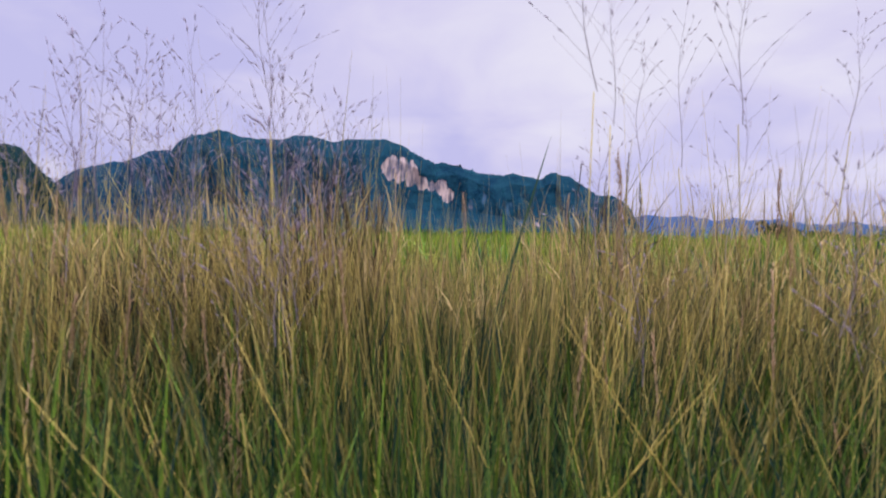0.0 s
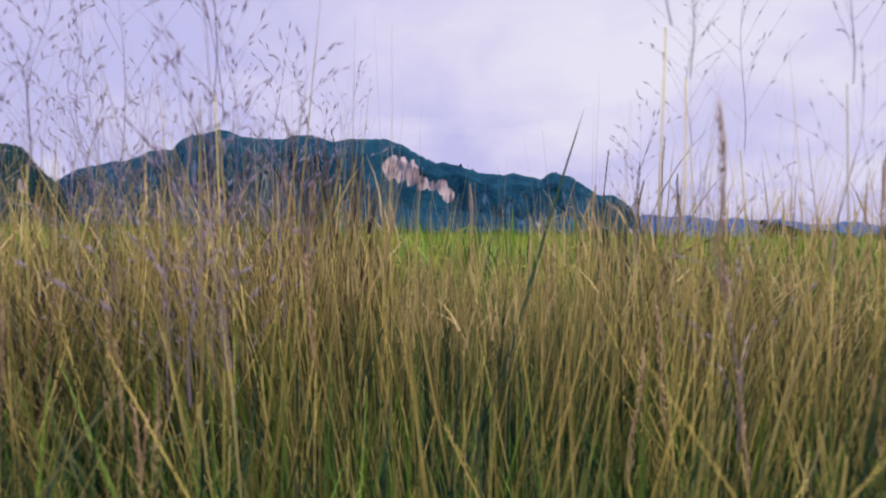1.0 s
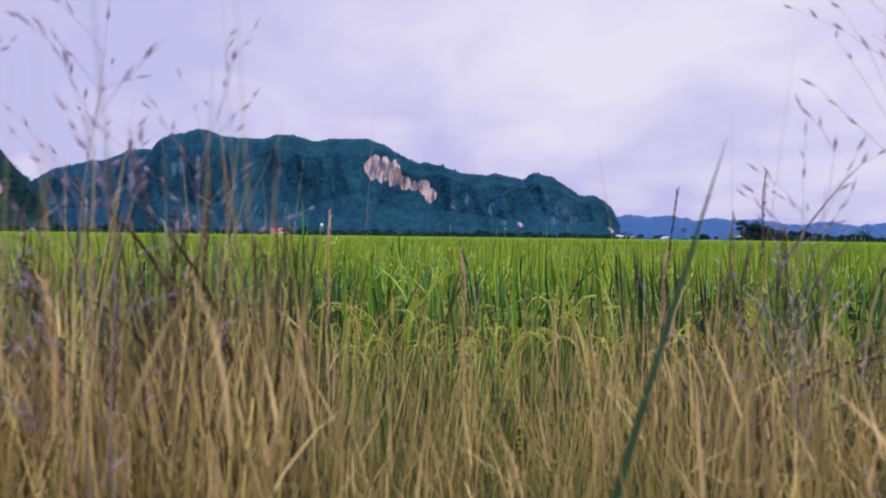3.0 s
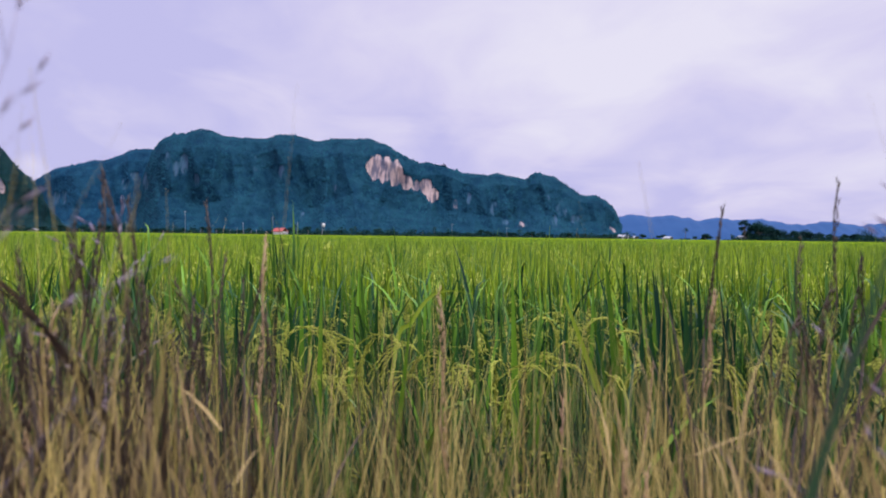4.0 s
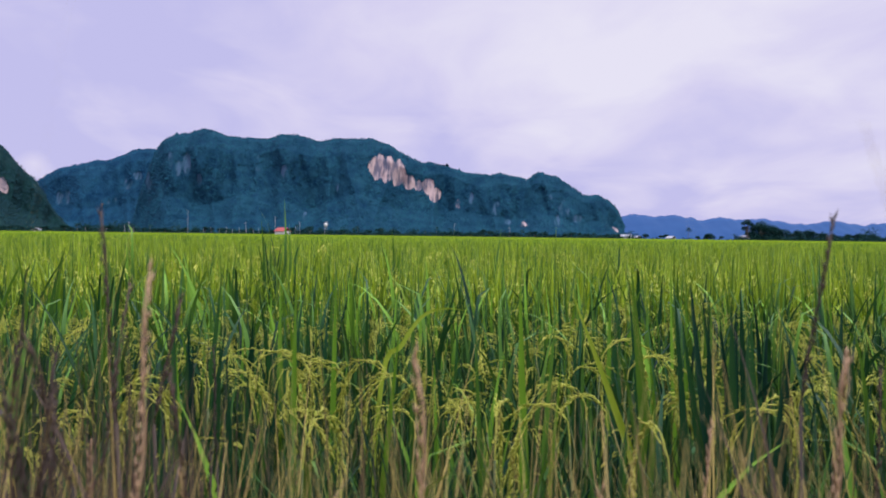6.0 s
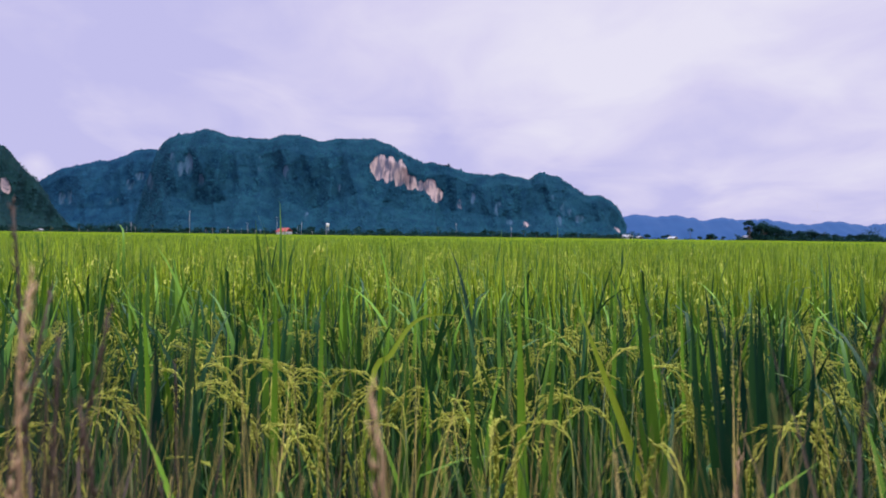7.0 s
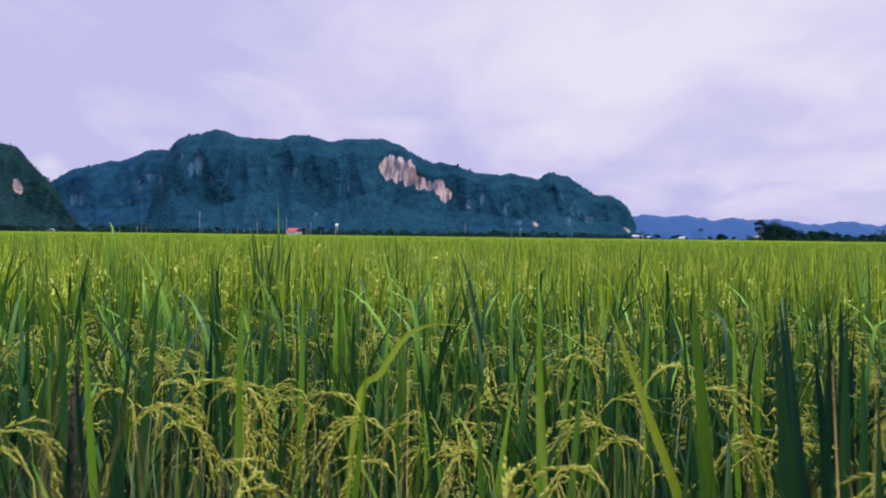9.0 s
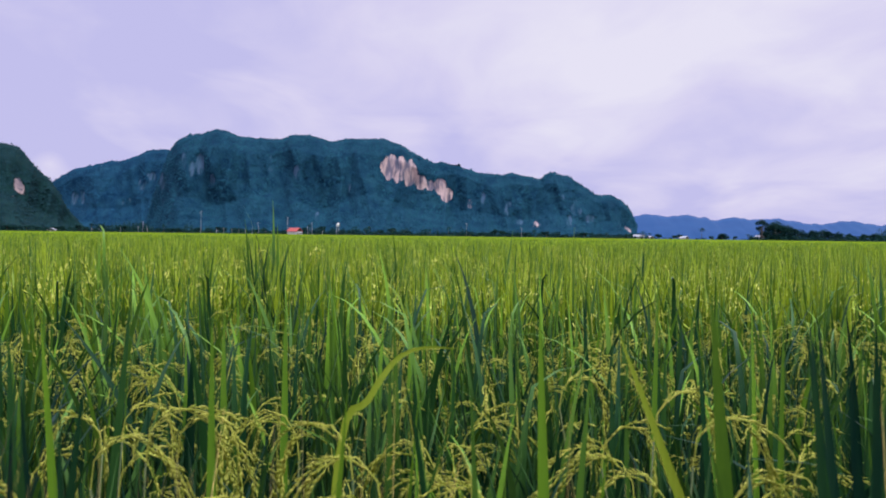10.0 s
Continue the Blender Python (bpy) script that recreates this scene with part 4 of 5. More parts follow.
showy_plant(0.40, 2.50, [(0.37, 2.52, 1.06, 0.026), (0.41, 2.50, 1.05, 0.024), (0.335, 2.54, 1.03, 0.022)], mat=SHADED_LEAF)
showy_plant(0.49, 2.66, [(0.44, 2.66, 1.08, 0.026), (0.48, 2.62, 1.06, 0.024), (0.41, 2.70, 1.07, 0.022)], mat=SHADED_LEAF)
showy_plant(0.52, 2.76, [(0.45, 2.72, 1.12, 0.022), (0.50, 2.80, 1.09, 0.020), (0.42, 2.80, 1.10, 0.018)], [(0.45, 2.80, 0.86, 160)], mat=SHADED_LEAF)
showy_plant(-0.43, 2.66, [(-0.385, 2.64, 1.085, 0.022), (-0.425, 2.68, 1.10, 0.020), (-0.36, 2.58, 1.04, 0.022), (-0.34, 2.66, 1.06, 0.018)], mat=SHADED_LEAF)
showy_plant(-0.30, 2.54, [(-0.27, 2.52, 1.02, 0.020), (-0.31, 2.56, 1.03, 0.020), (-0.24, 2.56, 1.00, 0.018)], mat=SHADED_LEAF)
showy_plant(-0.36, 2.62, [(-0.33, 2.60, 1.055, 0.017), (-0.39, 2.64, 1.06, 0.018)], [(-0.30, 2.66, 0.83, 170)], mat=SHADED_LEAF)
showy_plant(0.43, 2.84, [(0.400, 2.90, 1.134, 0.013), (0.394, 2.80, 1.113, 0.014)], [(0.44, 2.86, 0.88, 30)])
showy_plant(0.06, 2.66, [(0.028, 2.66, 1.059, 0.014)], [(0.02, 2.85, 0.85, 180)])
showy_plant(-0.07, 2.92, [(-0.071, 2.95, 1.031, 0.018), (-0.024, 2.80, 1.039, 0.007)], [(0.00, 2.86, 0.87, 150)])
bowed = showy_plant(-0.14, 2.74, [(0.024, 2.80, 1.026, 0.009), (-0.081, 2.60, 1.066, 0.014)], [(-0.06, 2.76, 0.86, 190)], "rice plant with one long leaf bent over at its tip")
part("leaf", path_blade([(-0.01, 0.05, 0.50), (0.018, 0.09, 0.933), (0.052, 0.09, 1.001), (0.085, 0.09, 1.050), (0.12, 0.09, 1.066), (0.164, 0.09, 1.064)], 0.0090, YELLOW_LEAF, 0.2), bowed, label="long leaf bent over at the tip")
showy_plant(-0.24, 3.00, [(-0.225, 3.00, 1.118, 0.018)], [(-0.20, 2.98, 0.88, 170)])
showy_plant(-0.28, 2.80, [(-0.265, 2.80, 1.104, 0.018)], [(-0.42, 2.83, 0.89, 0), (-0.40, 2.86, 0.87, 15), (-0.30, 2.78, 0.84, 340)], "rice plant with a heavy arched golden panicle")
showy_plant(-0.52, 2.98, [(-0.448, 3.00, 1.111, 0.019)], [(-0.46, 3.00, 0.90, 20)])
showy_plant(-0.47, 2.84, [(-0.492, 2.85, 1.099, 0.017)], [(-0.44, 2.90, 0.91, 180)])
showy_plant(0.36, 3.14, [(0.357, 3.15, 1.133, 0.018)], [(0.18, 3.05, 0.94, 0)])
showy_plant(0.25, 2.84, [(0.24, 2.90, 1.07, 0.013)], [(0.24, 2.85, 0.87, 180), (0.27, 2.82, 0.86, 170)])

for px, py, pz, turn in ((0.232, 2.40, 0.91, 100), (0.042, 2.47, 0.92, 80), (0.373, 2.51, 0.92, 20), (-0.394, 2.58, 0.91, 160), (-0.345, 2.81, 0.93, 10), (-0.32, 2.84, 0.92, 350), (-0.058, 2.69, 0.92, 190),
                         (-0.10, 2.79, 0.92, 170), (0.262, 2.85, 0.95, 15), (0.30, 2.82, 0.93, 350), (0.46, 2.56, 0.90, 170), (-0.20, 2.52, 0.89, 60), (-0.50, 2.64, 0.91, 30), (0.16, 2.60, 0.90, 200)):
    plant = rice_base(px - 0.03 * math.cos(radians(turn)), py, rng, 2, "rice plant bowed under a heavy golden panicle")
    verts, faces = [], []
    tube(verts, faces, [(0, 0, 0.25), (0.012 * math.cos(radians(turn)), 0, 0.6), (0.03 * math.cos(radians(turn)), 0, pz)], [0.0022, 0.0018, 0.0012], 5)
    part("stem", mesh_of("stem", verts, faces, RICE_STEM), plant)
    part("panicle", rng.choice(RICE_HEAVY), plant, pose(0.03 * math.cos(radians(turn)), 0, pz, 0, 0, turn))
    for i in range(4):
        part("leaf", rng.choice(RICE_LEAVES[:6]), plant, pose(rng.uniform(-0.03, 0.03), rng.uniform(-0.02, 0.03), rng.uniform(0.36, 0.50), 0, rng.gauss(0, 6), rng.uniform(0, 360)))

row = 0
y = 2.44
while y < 4.8:
    half = 0.62 * (y - 1.15) + 0.12
    k = int(half / 0.185) + 1
    for i in range(-k, k + 1):
        px = i * 0.185 + (0.09 if row % 2 else 0) + rng.uniform(-0.03, 0.03)
        py = y + rng.uniform(-0.03, 0.03)
        if any((px - a) ** 2 + (py - b) ** 2 < 0.10 ** 2 for a, b in SHOWY):
            continue
        near = py < 3.5
        first = py < 2.72
        # last value: share of shade-darkened leaves, larger near and to the sides
        rice_plant(px, py, rng, 10 if first else 12 if near else 10, 3 if first else 5 if near else 4, not near, 0.10 if first else 0.0, 0.05 if not near else 0.24 if abs(px) < 0.3 else 0.5)
    y += 0.185
    row += 1


for tx, ty, rise in ((-0.79, 5.30, 0.24), (-0.86, 5.22, 0.19), (-1.55, 5.2, 0.12), (-0.24, 6.0, 0.10), (1.05, 5.6, 0.09), (-2.2, 6.2, 0.10)):
    tall_plant = rice_plant(tx, ty, rng, 10, 1, True, -rise, 0.0)
    tagged(tall_plant, "tall green rice plant standing up out of the crop")


def under_leaves():
    """Lower leaves and stubble inside the stand, too many to tell apart."""
    g = np.random.default_rng(77)
    n = 19000
    y = 2.34 + 2.86 * g.uniform(0, 1, n) ** 1.5
    x = g.uniform(-1, 1, n) * (0.70 * (y - 1.0) + 0.2)
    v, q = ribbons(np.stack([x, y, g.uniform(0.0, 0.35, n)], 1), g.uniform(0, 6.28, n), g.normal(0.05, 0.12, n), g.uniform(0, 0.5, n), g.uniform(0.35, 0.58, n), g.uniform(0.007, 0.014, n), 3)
    tagged(new("rice_lower_leaves", mesh_of("rice_lower_leaves", v, q, RICE_UNDER)), "lower leaves and stems inside the rice stand, coloured dark for shade", "rice", kind="stuff")


under_leaves()


def middle_leaves():
    """Leaves of the stand below its top, between the plants."""
    g = np.random.default_rng(78)
    n = 14000
    y = 2.40 + 2.8 * g.uniform(0, 1, n) ** 1.3
    x = g.uniform(-1, 1, n) * (0.70 * (y - 1.0) + 0.2)
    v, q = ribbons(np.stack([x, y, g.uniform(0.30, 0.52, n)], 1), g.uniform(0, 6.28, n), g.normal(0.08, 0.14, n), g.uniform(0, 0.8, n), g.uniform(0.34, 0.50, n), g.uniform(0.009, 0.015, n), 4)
    tagged(new("rice_middle_leaves", mesh_of("rice_middle_leaves", v, q, RICE_MIDDLE)), "deep green leaves inside the rice stand, darkened for shade", "rice", kind="stuff")


middle_leaves()

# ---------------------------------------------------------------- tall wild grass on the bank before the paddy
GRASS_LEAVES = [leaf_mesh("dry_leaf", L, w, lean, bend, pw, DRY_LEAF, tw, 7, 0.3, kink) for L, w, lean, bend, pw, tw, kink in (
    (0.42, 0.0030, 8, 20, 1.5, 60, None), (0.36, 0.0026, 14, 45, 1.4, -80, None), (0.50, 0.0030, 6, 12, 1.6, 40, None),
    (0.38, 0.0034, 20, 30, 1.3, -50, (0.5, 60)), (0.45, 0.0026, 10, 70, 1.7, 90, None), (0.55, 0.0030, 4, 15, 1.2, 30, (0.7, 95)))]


def grass_stem(rng, height, lean, mat=DRY_STEM, thick=0.0013):
    verts, faces = [], []
    pts, rad = [], []
    p, a = Vector((0, 0, -0.03)), radians(lean)
    n = 7
    for i in range(n + 1):
        pts.append(p.copy())
        rad.append(thick * (1 - (0.55 if mat is DRY_STEM else 0.88) * i / n))
        p = p + Vector((math.sin(a), 0.05 * rng.uniform(-1, 1), math.cos(a))) * (height / n)
        a += radians(rng.uniform(-1.5, 2.5))
    tube(verts, faces, pts, rad, 4)
    # swollen joints
    for i in (2, 4):
        spindle(verts, faces, pts[i] - Vector((0, 0, 0.006)), Vector((0, 0, 1)), 0.012, thick * 1.6)
    return mesh_of("stem", verts, faces, mat), pts[-1]


def seed_head_mesh(rng, length, mat=SEED):
    """An open plume: hair-thin branches in steps up the axis, each with a few dark spikelets."""
    verts, faces = [], []
    wob = rng.uniform(0, 6)
    axis = [Vector((0.006 * math.sin(i * 0.7 + wob), 0.006 * math.cos(i * 0.9 + wob), length * i / 8)) for i in range(9)]
    tube(verts, faces, axis, [0.0007 - 0.00006 * i for i in range(9)], 3)
    for i in range(1, 9):
        for k in range(2 if i < 7 else 1):
            a = i * 2.2 + k * 3.0 + rng.uniform(-0.6, 0.6)
            reach = length * (0.50 - 0.036 * i) * rng.uniform(0.6, 1.2)
            p, line = axis[i].copy(), [axis[i].copy()]
            d = Vector((math.cos(a), math.sin(a), rng.uniform(0.8, 2.0))).normalized()
            for s in range(4):
                d = (d + Vector((0.12 * rng.uniform(-1, 1), 0.12 * rng.uniform(-1, 1), -0.07))).normalized()
                p = p + d * reach / 4
                line.append(p.copy())
                if s > 0 and rng.random() < 0.8:
                    gd = (d + Vector((rng.uniform(-0.5, 0.5), rng.uniform(-0.5, 0.5), rng.uniform(-0.3, 0.4)))).normalized()
                    spindle(verts, faces, p, gd, rng.uniform(0.010, 0.017), rng.uniform(0.0007, 0.0011))
            tube(verts, faces, line[::2], [0.00024, 0.00020, 0.00015], 3)
    spindle(verts, faces, axis[-1], Vector((0.1, 0, 1)), 0.015, 0.0014)
    return mesh_of("seed_head", verts, faces, mat)


def seed_spike_mesh(rng, length, mat=SPIKE):
    """A narrow dry spike: bristly husks pressed to the axis."""
    verts, faces = [], []
    axis = [Vector((0.004 * math.sin(i), 0, length * i / 6)) for i in range(7)]
    tube(verts, faces, axis, [0.0009] * 7, 3)
    for i in range(34):
        s = (i + rng.random()) / 34
        p = axis[0].lerp(axis[-1], s)
        a = i * 2.4
        spindle(verts, faces, p, Vector((0.25 * math.cos(a), 0.25 * math.sin(a), 1)), rng.uniform(0.007, 0.013), 0.0008)
    return mesh_of("seed_spike", verts, faces, mat)


SEED_HEADS = [seed_head_mesh(rng, L) for L in (0.19, 0.24, 0.27, 0.22, 0.25, 0.29)]
SEED_SPIKES = [seed_spike_mesh(rng, L) for L in (0.09, 0.12, 0.15)]
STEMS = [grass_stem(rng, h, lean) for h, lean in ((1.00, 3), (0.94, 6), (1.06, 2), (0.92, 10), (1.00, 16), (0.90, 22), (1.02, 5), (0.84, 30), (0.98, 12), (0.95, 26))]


UPRIGHT = [STEMS[0], STEMS[1], STEMS[2], STEMS[6], STEMS[3]]


def clear_of_path(x, y, room):
    """True where the way of the camera stays that far off."""
    return y > 2.0 + room or y < 0.35 or abs(x + 0.05) > room


def grass_tuft(x, y, rng, stems, leaves, tall, heads):
    tuft = tagged(new("grass_tuft"), "tall dry straw-coloured grass tuft with open feathery seed heads" if heads else "dry straw-coloured grass tuft with narrow seed spikes", "wild grass", "wild grass on the bank")
    tuft.matrix_basis = pose(x, y, 0)
    beside = abs(x + 0.05) < 0.2
    away = 0 if x > -0.05 else 180
    for i in range(stems):
        a = away + rng.uniform(-88, 88) if beside else rng.uniform(0, 360)
        me, tip = rng.choice(STEMS if i >= heads else UPRIGHT)
        s = tall * (rng.uniform(0.84, 1.0) if i >= heads else rng.uniform(1.0, 1.16))
        m = pose(rng.uniform(-0.02, 0.02), rng.uniform(-0.03, 0.03), 0, 0, rng.uniform(0, 3), a) @ Matrix.Scale(s, 4)
        top = m @ tip
        if (x + top.x + 0.05) * (x + 0.05) < 0 or abs(x + top.x + 0.05) < 0.08:
            m = pose(0, 0, 0, 0, 2, away) @ Matrix.Scale(s, 4)
            top = m @ tip
        stem = part("stem", me, tuft, m)
        if i < heads:
            part("seed_head", rng.choice(SEED_HEADS), stem, m.inverted() @ pose(*top, rng.uniform(-8, 8), rng.uniform(-8, 8), rng.uniform(0, 360)) @ Matrix.Scale(rng.uniform(0.7, 1.0), 4), "dark feathery seed head")
        elif i == 3:
            part("seed_spike", rng.choice(SEED_SPIKES), stem, m.inverted() @ pose(*top, rng.uniform(-8, 8), rng.uniform(-12, 12), rng.uniform(0, 360)) @ Matrix.Scale(rng.uniform(0.8, 1.15), 4), "narrow brown seed spike")
    for i in range(leaves):
        a = away + rng.uniform(-88, 88) if beside else rng.uniform(0, 360)
        part("leaf", rng.choice(GRASS_LEAVES), tuft, pose(rng.uniform(-0.02, 0.02), rng.uniform(-0.03, 0.03), rng.uniform(0.30, 0.68) * tall, 0, rng.uniform(0, 26), a) @ Matrix.Scale(rng.uniform(0.8, 1.2), 4))


placed = 0
while placed < 160:
    y = rng.uniform(0.98, 2.14)
    half = 0.70 * (y - 0.45) + 0.25
    x = rng.uniform(-half, half)
    if not clear_of_path(x, y, 0.062) or (y < 1.14 and abs(x + 0.08) < 0.34):
        continue
    back = y > 1.80
    tall = rng.uniform(0.90, 1.08) if not back else rng.uniform(0.96, 1.05)
    heads = (rng.choice((1, 1, 2)) if y > 1.35 else rng.choice((0, 1))) if not back and y > 1.12 else 0
    if (y < 1.2 and rng.random() < 0.5) or (y < 1.42 and x < -0.16 and rng.random() < 0.7) or (y < 1.3 and x > 0.3 and rng.random() < 0.5):
        continue
    if x > 0.05 and rng.random() < 0.45:
        heads = 0
    grass_tuft(x, y, rng, 5, 5, tall, heads if y < 1.72 else 0)
    placed += 1
for x, y in ((-0.215, 1.90), (0.19, 1.86), (-0.33, 1.86)):
    grass_tuft(x, y, rng, 2, 2, 0.98, 1)


def bank_growth(name, n, y0, y1, h0, h1, width, lean, mat, seed, label, sparse=0.0):
    """Fine blades between the tufts; along the way of the camera they stay below it."""
    g = np.random.default_rng(seed)
    y = g.uniform(y0, y1, n)
    x = g.uniform(-1, 1, n) * (0.72 * (y - 0.4) + 0.3)
    keep = ((x > -0.14) | (g.random(n) > sparse)) & ((x < 0.25) | (g.random(n) > 0.5 * sparse))
    x, y = x[keep], y[keep]
    m = len(x)
    off = np.abs(x + 0.05)
    az = g.uniform(0, 2 * np.pi, m)
    ln = g.uniform(h0, h1, m) * np.where(x < 0, 1.03, 1.0) * np.where(y > 1.78, 0.95, 1.0)
    ln = np.where((off < 0.085) & (y < 2.12), np.minimum(ln, np.where(y < 1.3, 0.96, np.where(y < 1.6, 1.05, np.where(y < 1.8, 1.10, 1.13)))), ln)
    ln = np.where(y < 1.25, np.minimum(ln, 1.0), ln)
    tilt = np.abs(g.normal(0.0, lean, m))
    bend = g.uniform(0.0, 0.6, m) * g.choice([1, 1, 1, 3.2], m)
    tall = ln > np.where(y < 1.3, 0.96, np.where(y < 1.6, 1.05, 1.10))
    top = x + 0.05 + ln * np.sin(tilt + 0.4 * bend) * np.cos(az)
    wrong = tall & ((top * (x + 0.05) < 0) | (np.abs(top) < 0.07)) & (y < 2.15)
    az = np.where(wrong, np.where(x > -0.05, 0.0, np.pi), az)
    v, q = ribbons(np.stack([x, y, np.full(m, -0.01)], 1), az, tilt, bend, ln, width * g.lognormal(0, 0.35, m), 4, 2.0)
    tagged(new(name, mesh_of(name, v, q, mat)), label, "wild grass", kind="stuff")


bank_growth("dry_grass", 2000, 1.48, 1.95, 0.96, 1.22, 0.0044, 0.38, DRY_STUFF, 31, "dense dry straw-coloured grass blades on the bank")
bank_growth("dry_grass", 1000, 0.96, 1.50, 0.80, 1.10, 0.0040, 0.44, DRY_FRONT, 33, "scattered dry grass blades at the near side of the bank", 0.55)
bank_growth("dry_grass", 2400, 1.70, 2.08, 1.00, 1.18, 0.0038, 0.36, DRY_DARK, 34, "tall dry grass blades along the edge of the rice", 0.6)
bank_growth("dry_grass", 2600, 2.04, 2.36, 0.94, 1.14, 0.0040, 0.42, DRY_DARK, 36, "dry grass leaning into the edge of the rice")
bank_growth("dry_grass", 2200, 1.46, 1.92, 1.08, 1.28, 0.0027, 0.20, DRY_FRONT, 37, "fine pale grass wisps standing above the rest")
bank_growth("green_grass", 7000, 0.78, 1.40, 0.66, 0.98, 0.0085, 0.32, GREEN_STUFF, 32, "dark green grass growing low between the dry stalks")
bank_growth("green_grass", 9000, 1.40, 2.35, 0.66, 1.04, 0.0085, 0.28, GREEN_STUFF, 35, "dark green grass deep between the dry stalks")

def edge_stubble():
    """Shorter dry blades where the bank was walked over, all below the tops of the rest."""
    g = np.random.default_rng(67)
    n = 1500
    x, y = g.uniform(-0.50, 0.40, n), g.uniform(1.56, 2.02, n)
    v, q = ribbons(np.stack([x, y, np.full(n, -0.01)], 1), g.uniform(0, 6.28, n), np.abs(g.normal(0, 0.20, n)), g.uniform(0, 0.7, n), np.where((y > 1.62) & (y < 1.88), g.uniform(1.06, 1.165, n), g.uniform(1.00, 1.125, n)), 0.0036 * g.lognormal(0, 0.3, n), 4, 2.0)
    tagged(new("dry_grass", mesh_of("dry_grass", v, q, DRY_STUFF)), "shorter dry grass blades at the edge of the rice", "wild grass", kind="stuff")


edge_stubble()


def trodden_middle():
    """Dry blades along the trodden way, bent no higher than a hand below the eye."""
    g = np.random.default_rng(71)
    n = 700
    x, y = g.normal(-0.05, 0.16, n), g.uniform(1.02, 1.52, n)
    limit = np.where(y < 1.3, 0.97, 1.04)
    v, q = ribbons(np.stack([x, y, np.full(n, -0.01)], 1), g.uniform(0, 6.28, n), np.abs(g.normal(0, 0.24, n)), g.uniform(0, 0.5, n), limit * g.uniform(0.84, 1.0, n), 0.0044 * g.lognormal(0, 0.3, n), 4, 2.0)
    tagged(new("dry_grass", mesh_of("dry_grass", v, q, DRY_FRONT)), "dry grass blades bent along the trodden way", "wild grass", kind="stuff")


trodden_middle()


def pale_straws():
    """Thin bleached straws leaning among the first rice plants."""
    g = np.random.default_rng(73)
    n = 620
    y = g.uniform(2.08, 2.34, n)
    x = np.where(g.random(n) < 0.68, g.uniform(-0.75, -0.02, n), g.uniform(-0.02, 0.65, n))
    v, q = ribbons(np.stack([x, y, np.full(n, -0.01)], 1), g.uniform(0, 6.28, n), np.abs(g.normal(0, 0.36, n)), g.uniform(0, 0.4, n), g.uniform(0.95, 1.14, n), 0.0034 * g.lognormal(0, 0.25, n), 4, 2.0)
    tagged(new("dry_grass", mesh_of("dry_grass", v, q, DRY_FRONT)), "thin bleached straws leaning among the first rice plants", "wild grass", kind="stuff")


pale_straws()


def trodden_green():
    """Fresh grass coming up again along the trodden way."""
    g = np.random.default_rng(72)
    n = 1700
    x, y = g.normal(-0.05, 0.16, n), g.uniform(0.86, 1.42, n)
    v, q = ribbons(np.stack([x, y, np.full(n, -0.01)], 1), g.uniform(0, 6.28, n), np.abs(g.normal(0, 0.2, n)), g.uniform(0, 0.9, n), np.where(y > 0.96, g.uniform(0.70, 0.98, n), g.uniform(0.60, 0.88, n)), 0.0060 * g.lognormal(0, 0.3, n), 4, 2.0)
    tagged(new("green_grass", mesh_of("green_grass", v, q, GREEN_STUFF)), "fresh green grass along the trodden way", "wild grass", kind="stuff")


trodden_green()


def loose_husks():
    """Dry husks and broken tips caught among the stalks, just below their tops."""
    g = np.random.default_rng(61)
    n = 2200
    y = g.uniform(1.50, 1.90, n)
    x = g.uniform(-1, 1, n) * (0.72 * (y - 0.4) + 0.3)
    v, q = ribbons(np.stack([x, y, np.where(np.abs(x + 0.05) < 0.1, g.normal(0.92, 0.03, n).clip(0.8, 0.96), g.normal(0.99, 0.045, n).clip(0.88, 1.06))], 1), g.uniform(0, 6.28, n), np.abs(g.normal(0, 0.5, n)), g.uniform(0, 0.9, n), g.uniform(0.04, 0.09, n), g.uniform(0.0014, 0.0028, n), 3)
    tagged(new("grass_husks", mesh_of("grass_husks", v, q, HUSK)), "pale dry husks and broken tips among the grass stalks", "wild grass", kind="stuff")


loose_husks()
STRAWS = [grass_stem(rng, h, lean, STRAW, thick) for h, lean, thick in ((1.0, 6, 0.0022), (1.0, 14, 0.0022), (1.0, 22, 0.0025), (1.0, 30, 0.0020), (1.0, 38, 0.0022), (1.0, 10, 0.0024))]


def straw_tuft(x, y, rng):
    """Thick golden stalks fallen across one another, low enough to walk over."""
    tuft = tagged(new("straw_tuft"), "broken golden straw stalks leaning across the green grass", "straw", "straw stalks on the bank")
    tuft.matrix_basis = pose(x, y, 0)
    limit = 0.88 if y < 1.30 else 1.00 if y < 1.6 else 1.06
    for i in range(rng.choice((2, 3, 3))):
        me, tip = rng.choice(STRAWS)
        k = limit * rng.uniform(0.86, 1.0) / tip.z
        part("stem", me, tuft, pose(rng.uniform(-0.05, 0.05), rng.uniform(-0.03, 0.03), 0, 0, 0, rng.choice((0, 180)) + rng.uniform(-40, 40)) @ Matrix.Scale(k, 4))


lone = tagged(new("grass_stalk"), "single thick straw stalk with a narrow seed spike", "wild grass")
lone.matrix_basis = pose(0.0, 1.985, 0)
lone_me, lone_tip = grass_stem(rng, 1.01, 0, STRAW, 0.0022)
lone_stem = part("stem", lone_me, lone, pose(0, 0, 0, 0, 0, 180))
part("seed_spike", SEED_SPIKES[2], lone_stem, pose(*lone_tip, 0, 4, 0), "narrow brown seed spike")
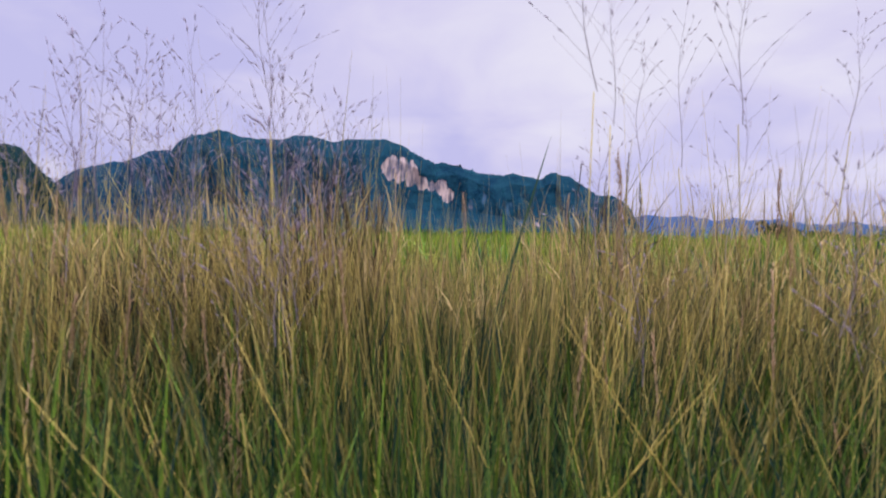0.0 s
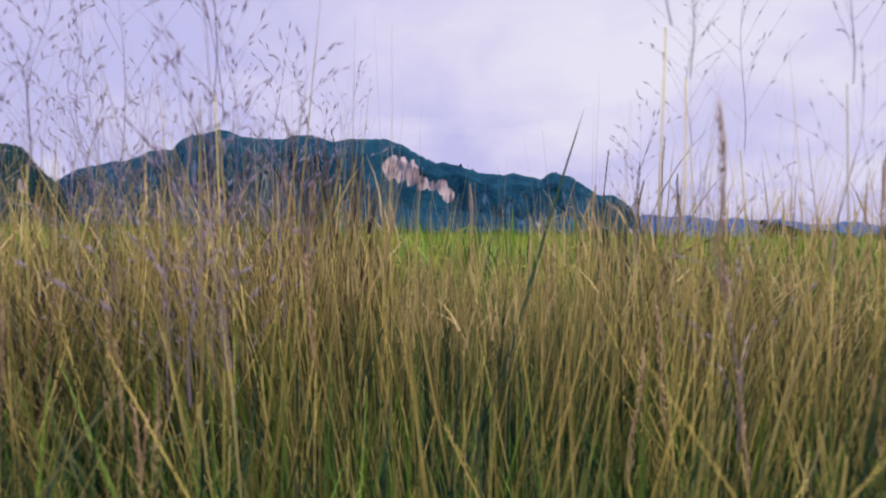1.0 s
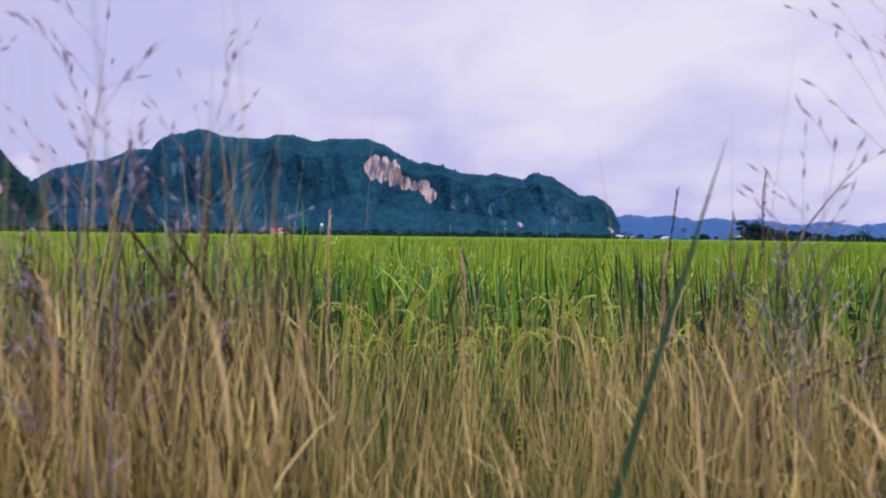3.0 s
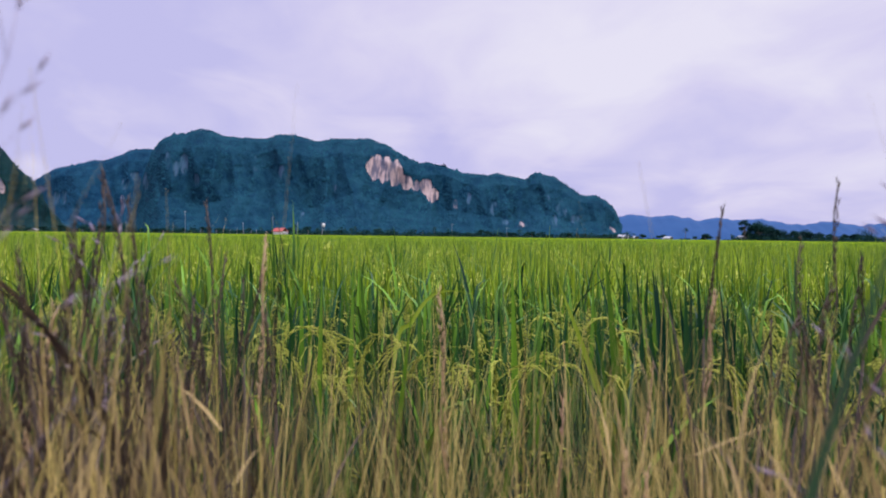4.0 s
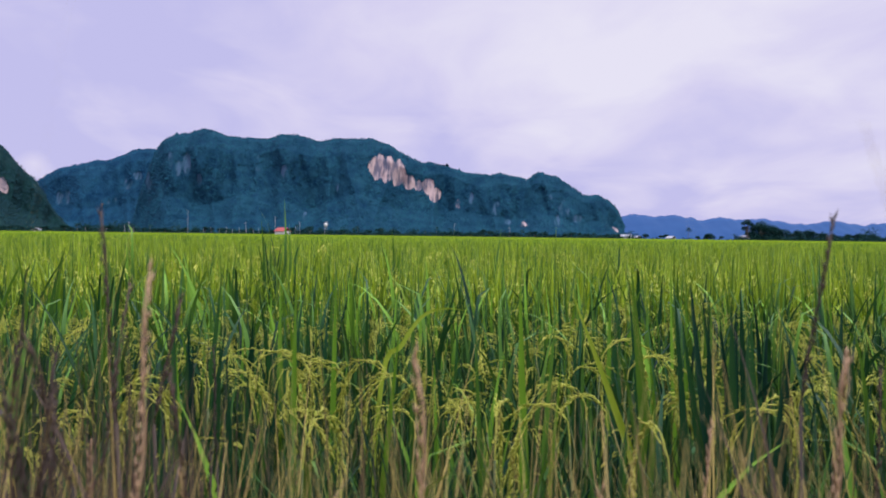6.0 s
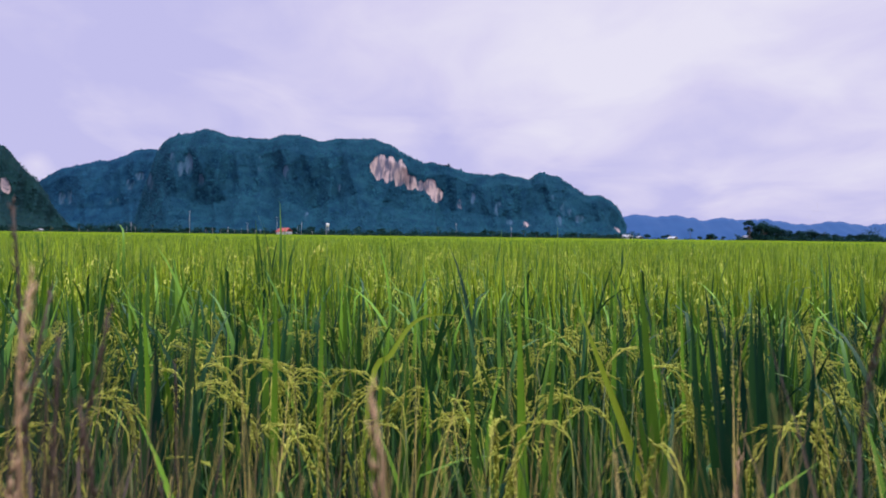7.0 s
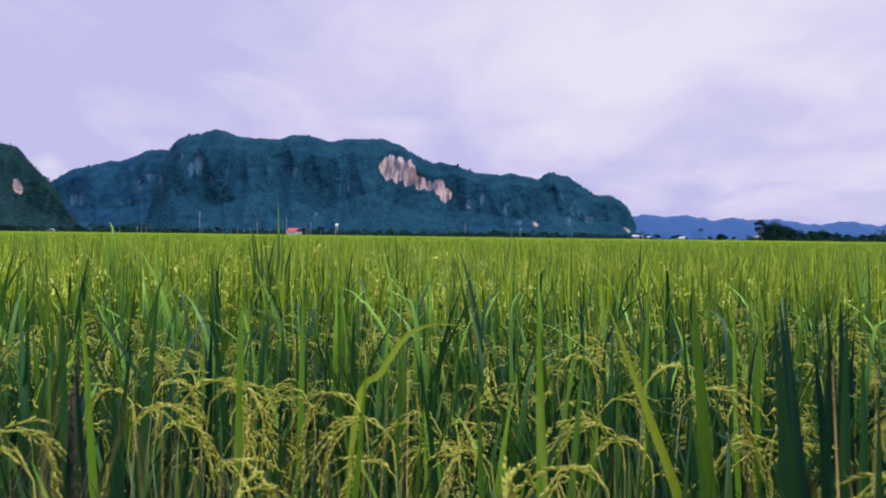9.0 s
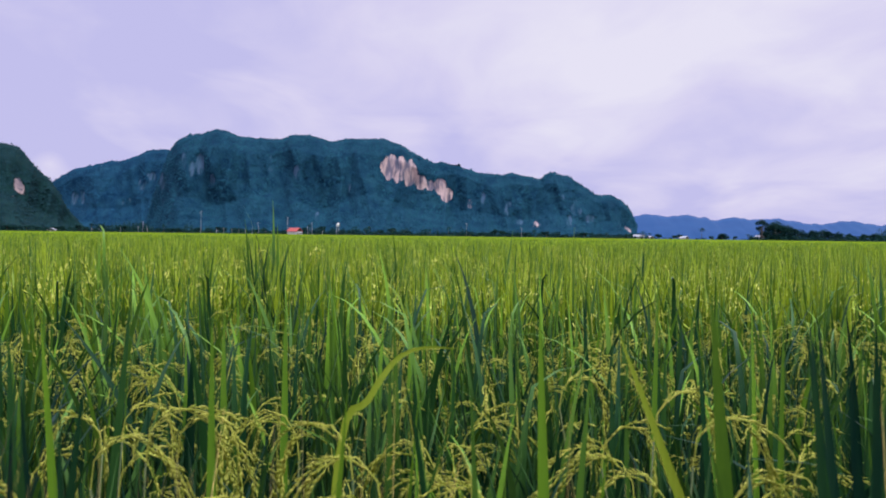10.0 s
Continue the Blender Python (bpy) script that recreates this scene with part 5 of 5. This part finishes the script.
for i in range(110):
    y = rng.uniform(0.94, 1.46)
    half = 0.62 * (y - 0.45) + 0.20
    straw_tuft(rng.uniform(-half, half), y, rng)


def wide_growth(name, n, x_far, y0, y1, h0, h1, width, mat, seed, label, outside, tall=0.0, lean=0.16):
    """The same growth carried on along the bank and into the paddy. outside: half width already planted, as a function of y."""
    g = np.random.default_rng(seed)
    y = g.uniform(y0, y1, n)
    x = g.uniform(-x_far, x_far, n)
    keep = np.abs(x) > outside(y)
    x, y = x[keep], y[keep]
    m = len(x)
    v, q = ribbons(np.stack([x, y, np.full(m, tall - 0.01)], 1), g.uniform(0, 6.28, m), np.abs(g.normal(0, lean, m)), g.uniform(0, 3.7 * lean, m), g.uniform(h0, h1, m), width * g.lognormal(0, 0.3, m), 3, 2.0)
    tagged(new(name, mesh_of(name, v, q, mat)), label, "wild grass" if mat is not RICE_LEAF_STUFF else "rice", kind="stuff")


def planted_bank(y):
    return np.where(y < 0.45, 0.0, 0.72 * (y - 0.4) + 0.28)


def open_side(y):
    return np.maximum(0.66, 0.72 * (y - 0.4) + 0.46)


def planted_rice(y):
    return 0.62 * (y - 1.15) + 0.30


def planted_field(y):
    return 0.9 + 0.78 * y - 0.3


wide_growth("green_grass", 12000, 5.5, -1.4, 2.35, 0.55, 0.98, 0.009, GREEN_STUFF, 51, "dark green grass running on along the bank", planted_bank)
wide_growth("dry_grass", 13000, 5.5, -1.4, 2.25, 0.90, 1.12, 0.006, DRY_STUFF, 52, "dry straw-coloured grass running on along the bank", open_side, lean=0.10)
wide_growth("rice_edge_field", 16000, 6.5, 2.4, 4.9, 0.40, 0.56, 0.014, RICE_LEAF_STUFF, 53, "green rice leaves along the edge of the paddy", planted_rice, 0.52)
wide_growth("rice_edge_lower", 7000, 6.5, 2.4, 4.9, 0.45, 0.75, 0.012, RICE_UNDER, 54, "lower rice leaves along the edge of the paddy, coloured dark for shade", planted_rice)
wide_growth("rice_side_field", 15000, 10.0, 4.9, 10.0, 0.42, 0.58, 0.018, RICE_LEAF_STUFF, 55, "green rice leaves standing on at both sides of the paddy", planted_field, 0.52)

# a broad dark blade that leans across the bank
reed = tagged(new("reed"), "single broad dark green reed leaning over the dry grass", "reed")
reed.matrix_basis = pose(-0.25, 1.60, 0)
part("leaf", path_blade([(0.0, 0.0, 0.0), (0.14, 0.01, 0.52), (0.275, 0.02, 1.00), (0.335, 0.02, 1.205)], 0.008, REED, 0.2), reed)


# withered dark weeds at the edge of the rice
WEED_SPIKES = [seed_spike_mesh(rng, L, WEED) for L in (0.10, 0.13, 0.16)]
WEED_LEAVES = [leaf_mesh("leaf", L, w, lean, bend, 1.5, WEED, tw, 7, 0.3) for L, w, lean, bend, tw in ((0.30, 0.005, 14, 50, 60), (0.24, 0.006, 22, 70, -70), (0.32, 0.005, 8, 35, 40))]


def weed_tuft(x, y, rng, low=0.0):
    tuft = tagged(new("weed_tuft"), "withered dark brown weed with drooping leaves and seed spikes", "weed", "withered weeds at the edge of the rice")
    tuft.matrix_basis = pose(x, y, 0)
    away = 0 if x > -0.02 else 180
    for i in range(6):
        verts, faces = [], []
        a = radians(away + rng.uniform(-85, 85))
        h, r = rng.uniform(0.92, 1.08) - low, rng.uniform(0.02, 0.12)
        top = Vector((r * math.cos(a), r * math.sin(a), h))
        tube(verts, faces, [(0, 0, -0.02), top * 0.5 + Vector((0, 0, 0.05)), top], [0.0026, 0.0021, 0.0013], 5)
        stem = part("stem", mesh_of("stem", verts, faces, WEED), tuft)
        part("seed_spike", rng.choice(WEED_SPIKES), stem, pose(*top, rng.uniform(-10, 10), rng.uniform(-10, 20), math.degrees(a)), "dark seed spike")
        for k in range(2):
            z = rng.uniform(0.6, 0.92)
            part("leaf", rng.choice(WEED_LEAVES), tuft, pose(top.x * z, top.y * z, h * z, 0, rng.uniform(0, 25), math.degrees(a) + rng.uniform(-60, 60)))


def withered_grass():
    """A mat of dead dark grass where the bank drops to the rice."""
    g = np.random.default_rng(83)
    n = 4600
    left = g.random(n) < 0.78
    x = np.where(left, -0.17 - 0.75 * g.uniform(0, 1, n) ** 1.6, 0.20 + 0.7 * g.uniform(0, 1, n) ** 1.4)
    y = g.uniform(1.82, 2.16, n)
    v, q = ribbons(np.stack([x, y, np.full(n, -0.01)], 1), np.where(left, np.pi, 0) + g.uniform(-1.4, 1.4, n), np.abs(g.normal(0, 0.24, n)), g.uniform(0, 1.2, n), np.where(left, g.uniform(1.00, 1.19, n), g.uniform(0.92, 1.10, n)), 0.0050 * g.lognormal(0, 0.3, n), 4, 2.0)
    tagged(new("withered_grass", mesh_of("withered_grass", v, q, WITHERED)), "withered dark brown grass along the edge of the rice", "wild grass", kind="stuff")


withered_grass()
weed_tuft(-0.235, 2.40, rng, 0.12)
for wx, wy in ((-0.22, 1.96), (-0.27, 2.03), (-0.33, 2.10), (-0.19, 2.08), (0.20, 2.02), (0.30, 2.10), (-0.30, 1.90), (-0.38, 1.96), (-0.25, 1.99), (-0.45, 2.06), (-0.36, 2.04)):
    weed_tuft(wx, wy, rng)
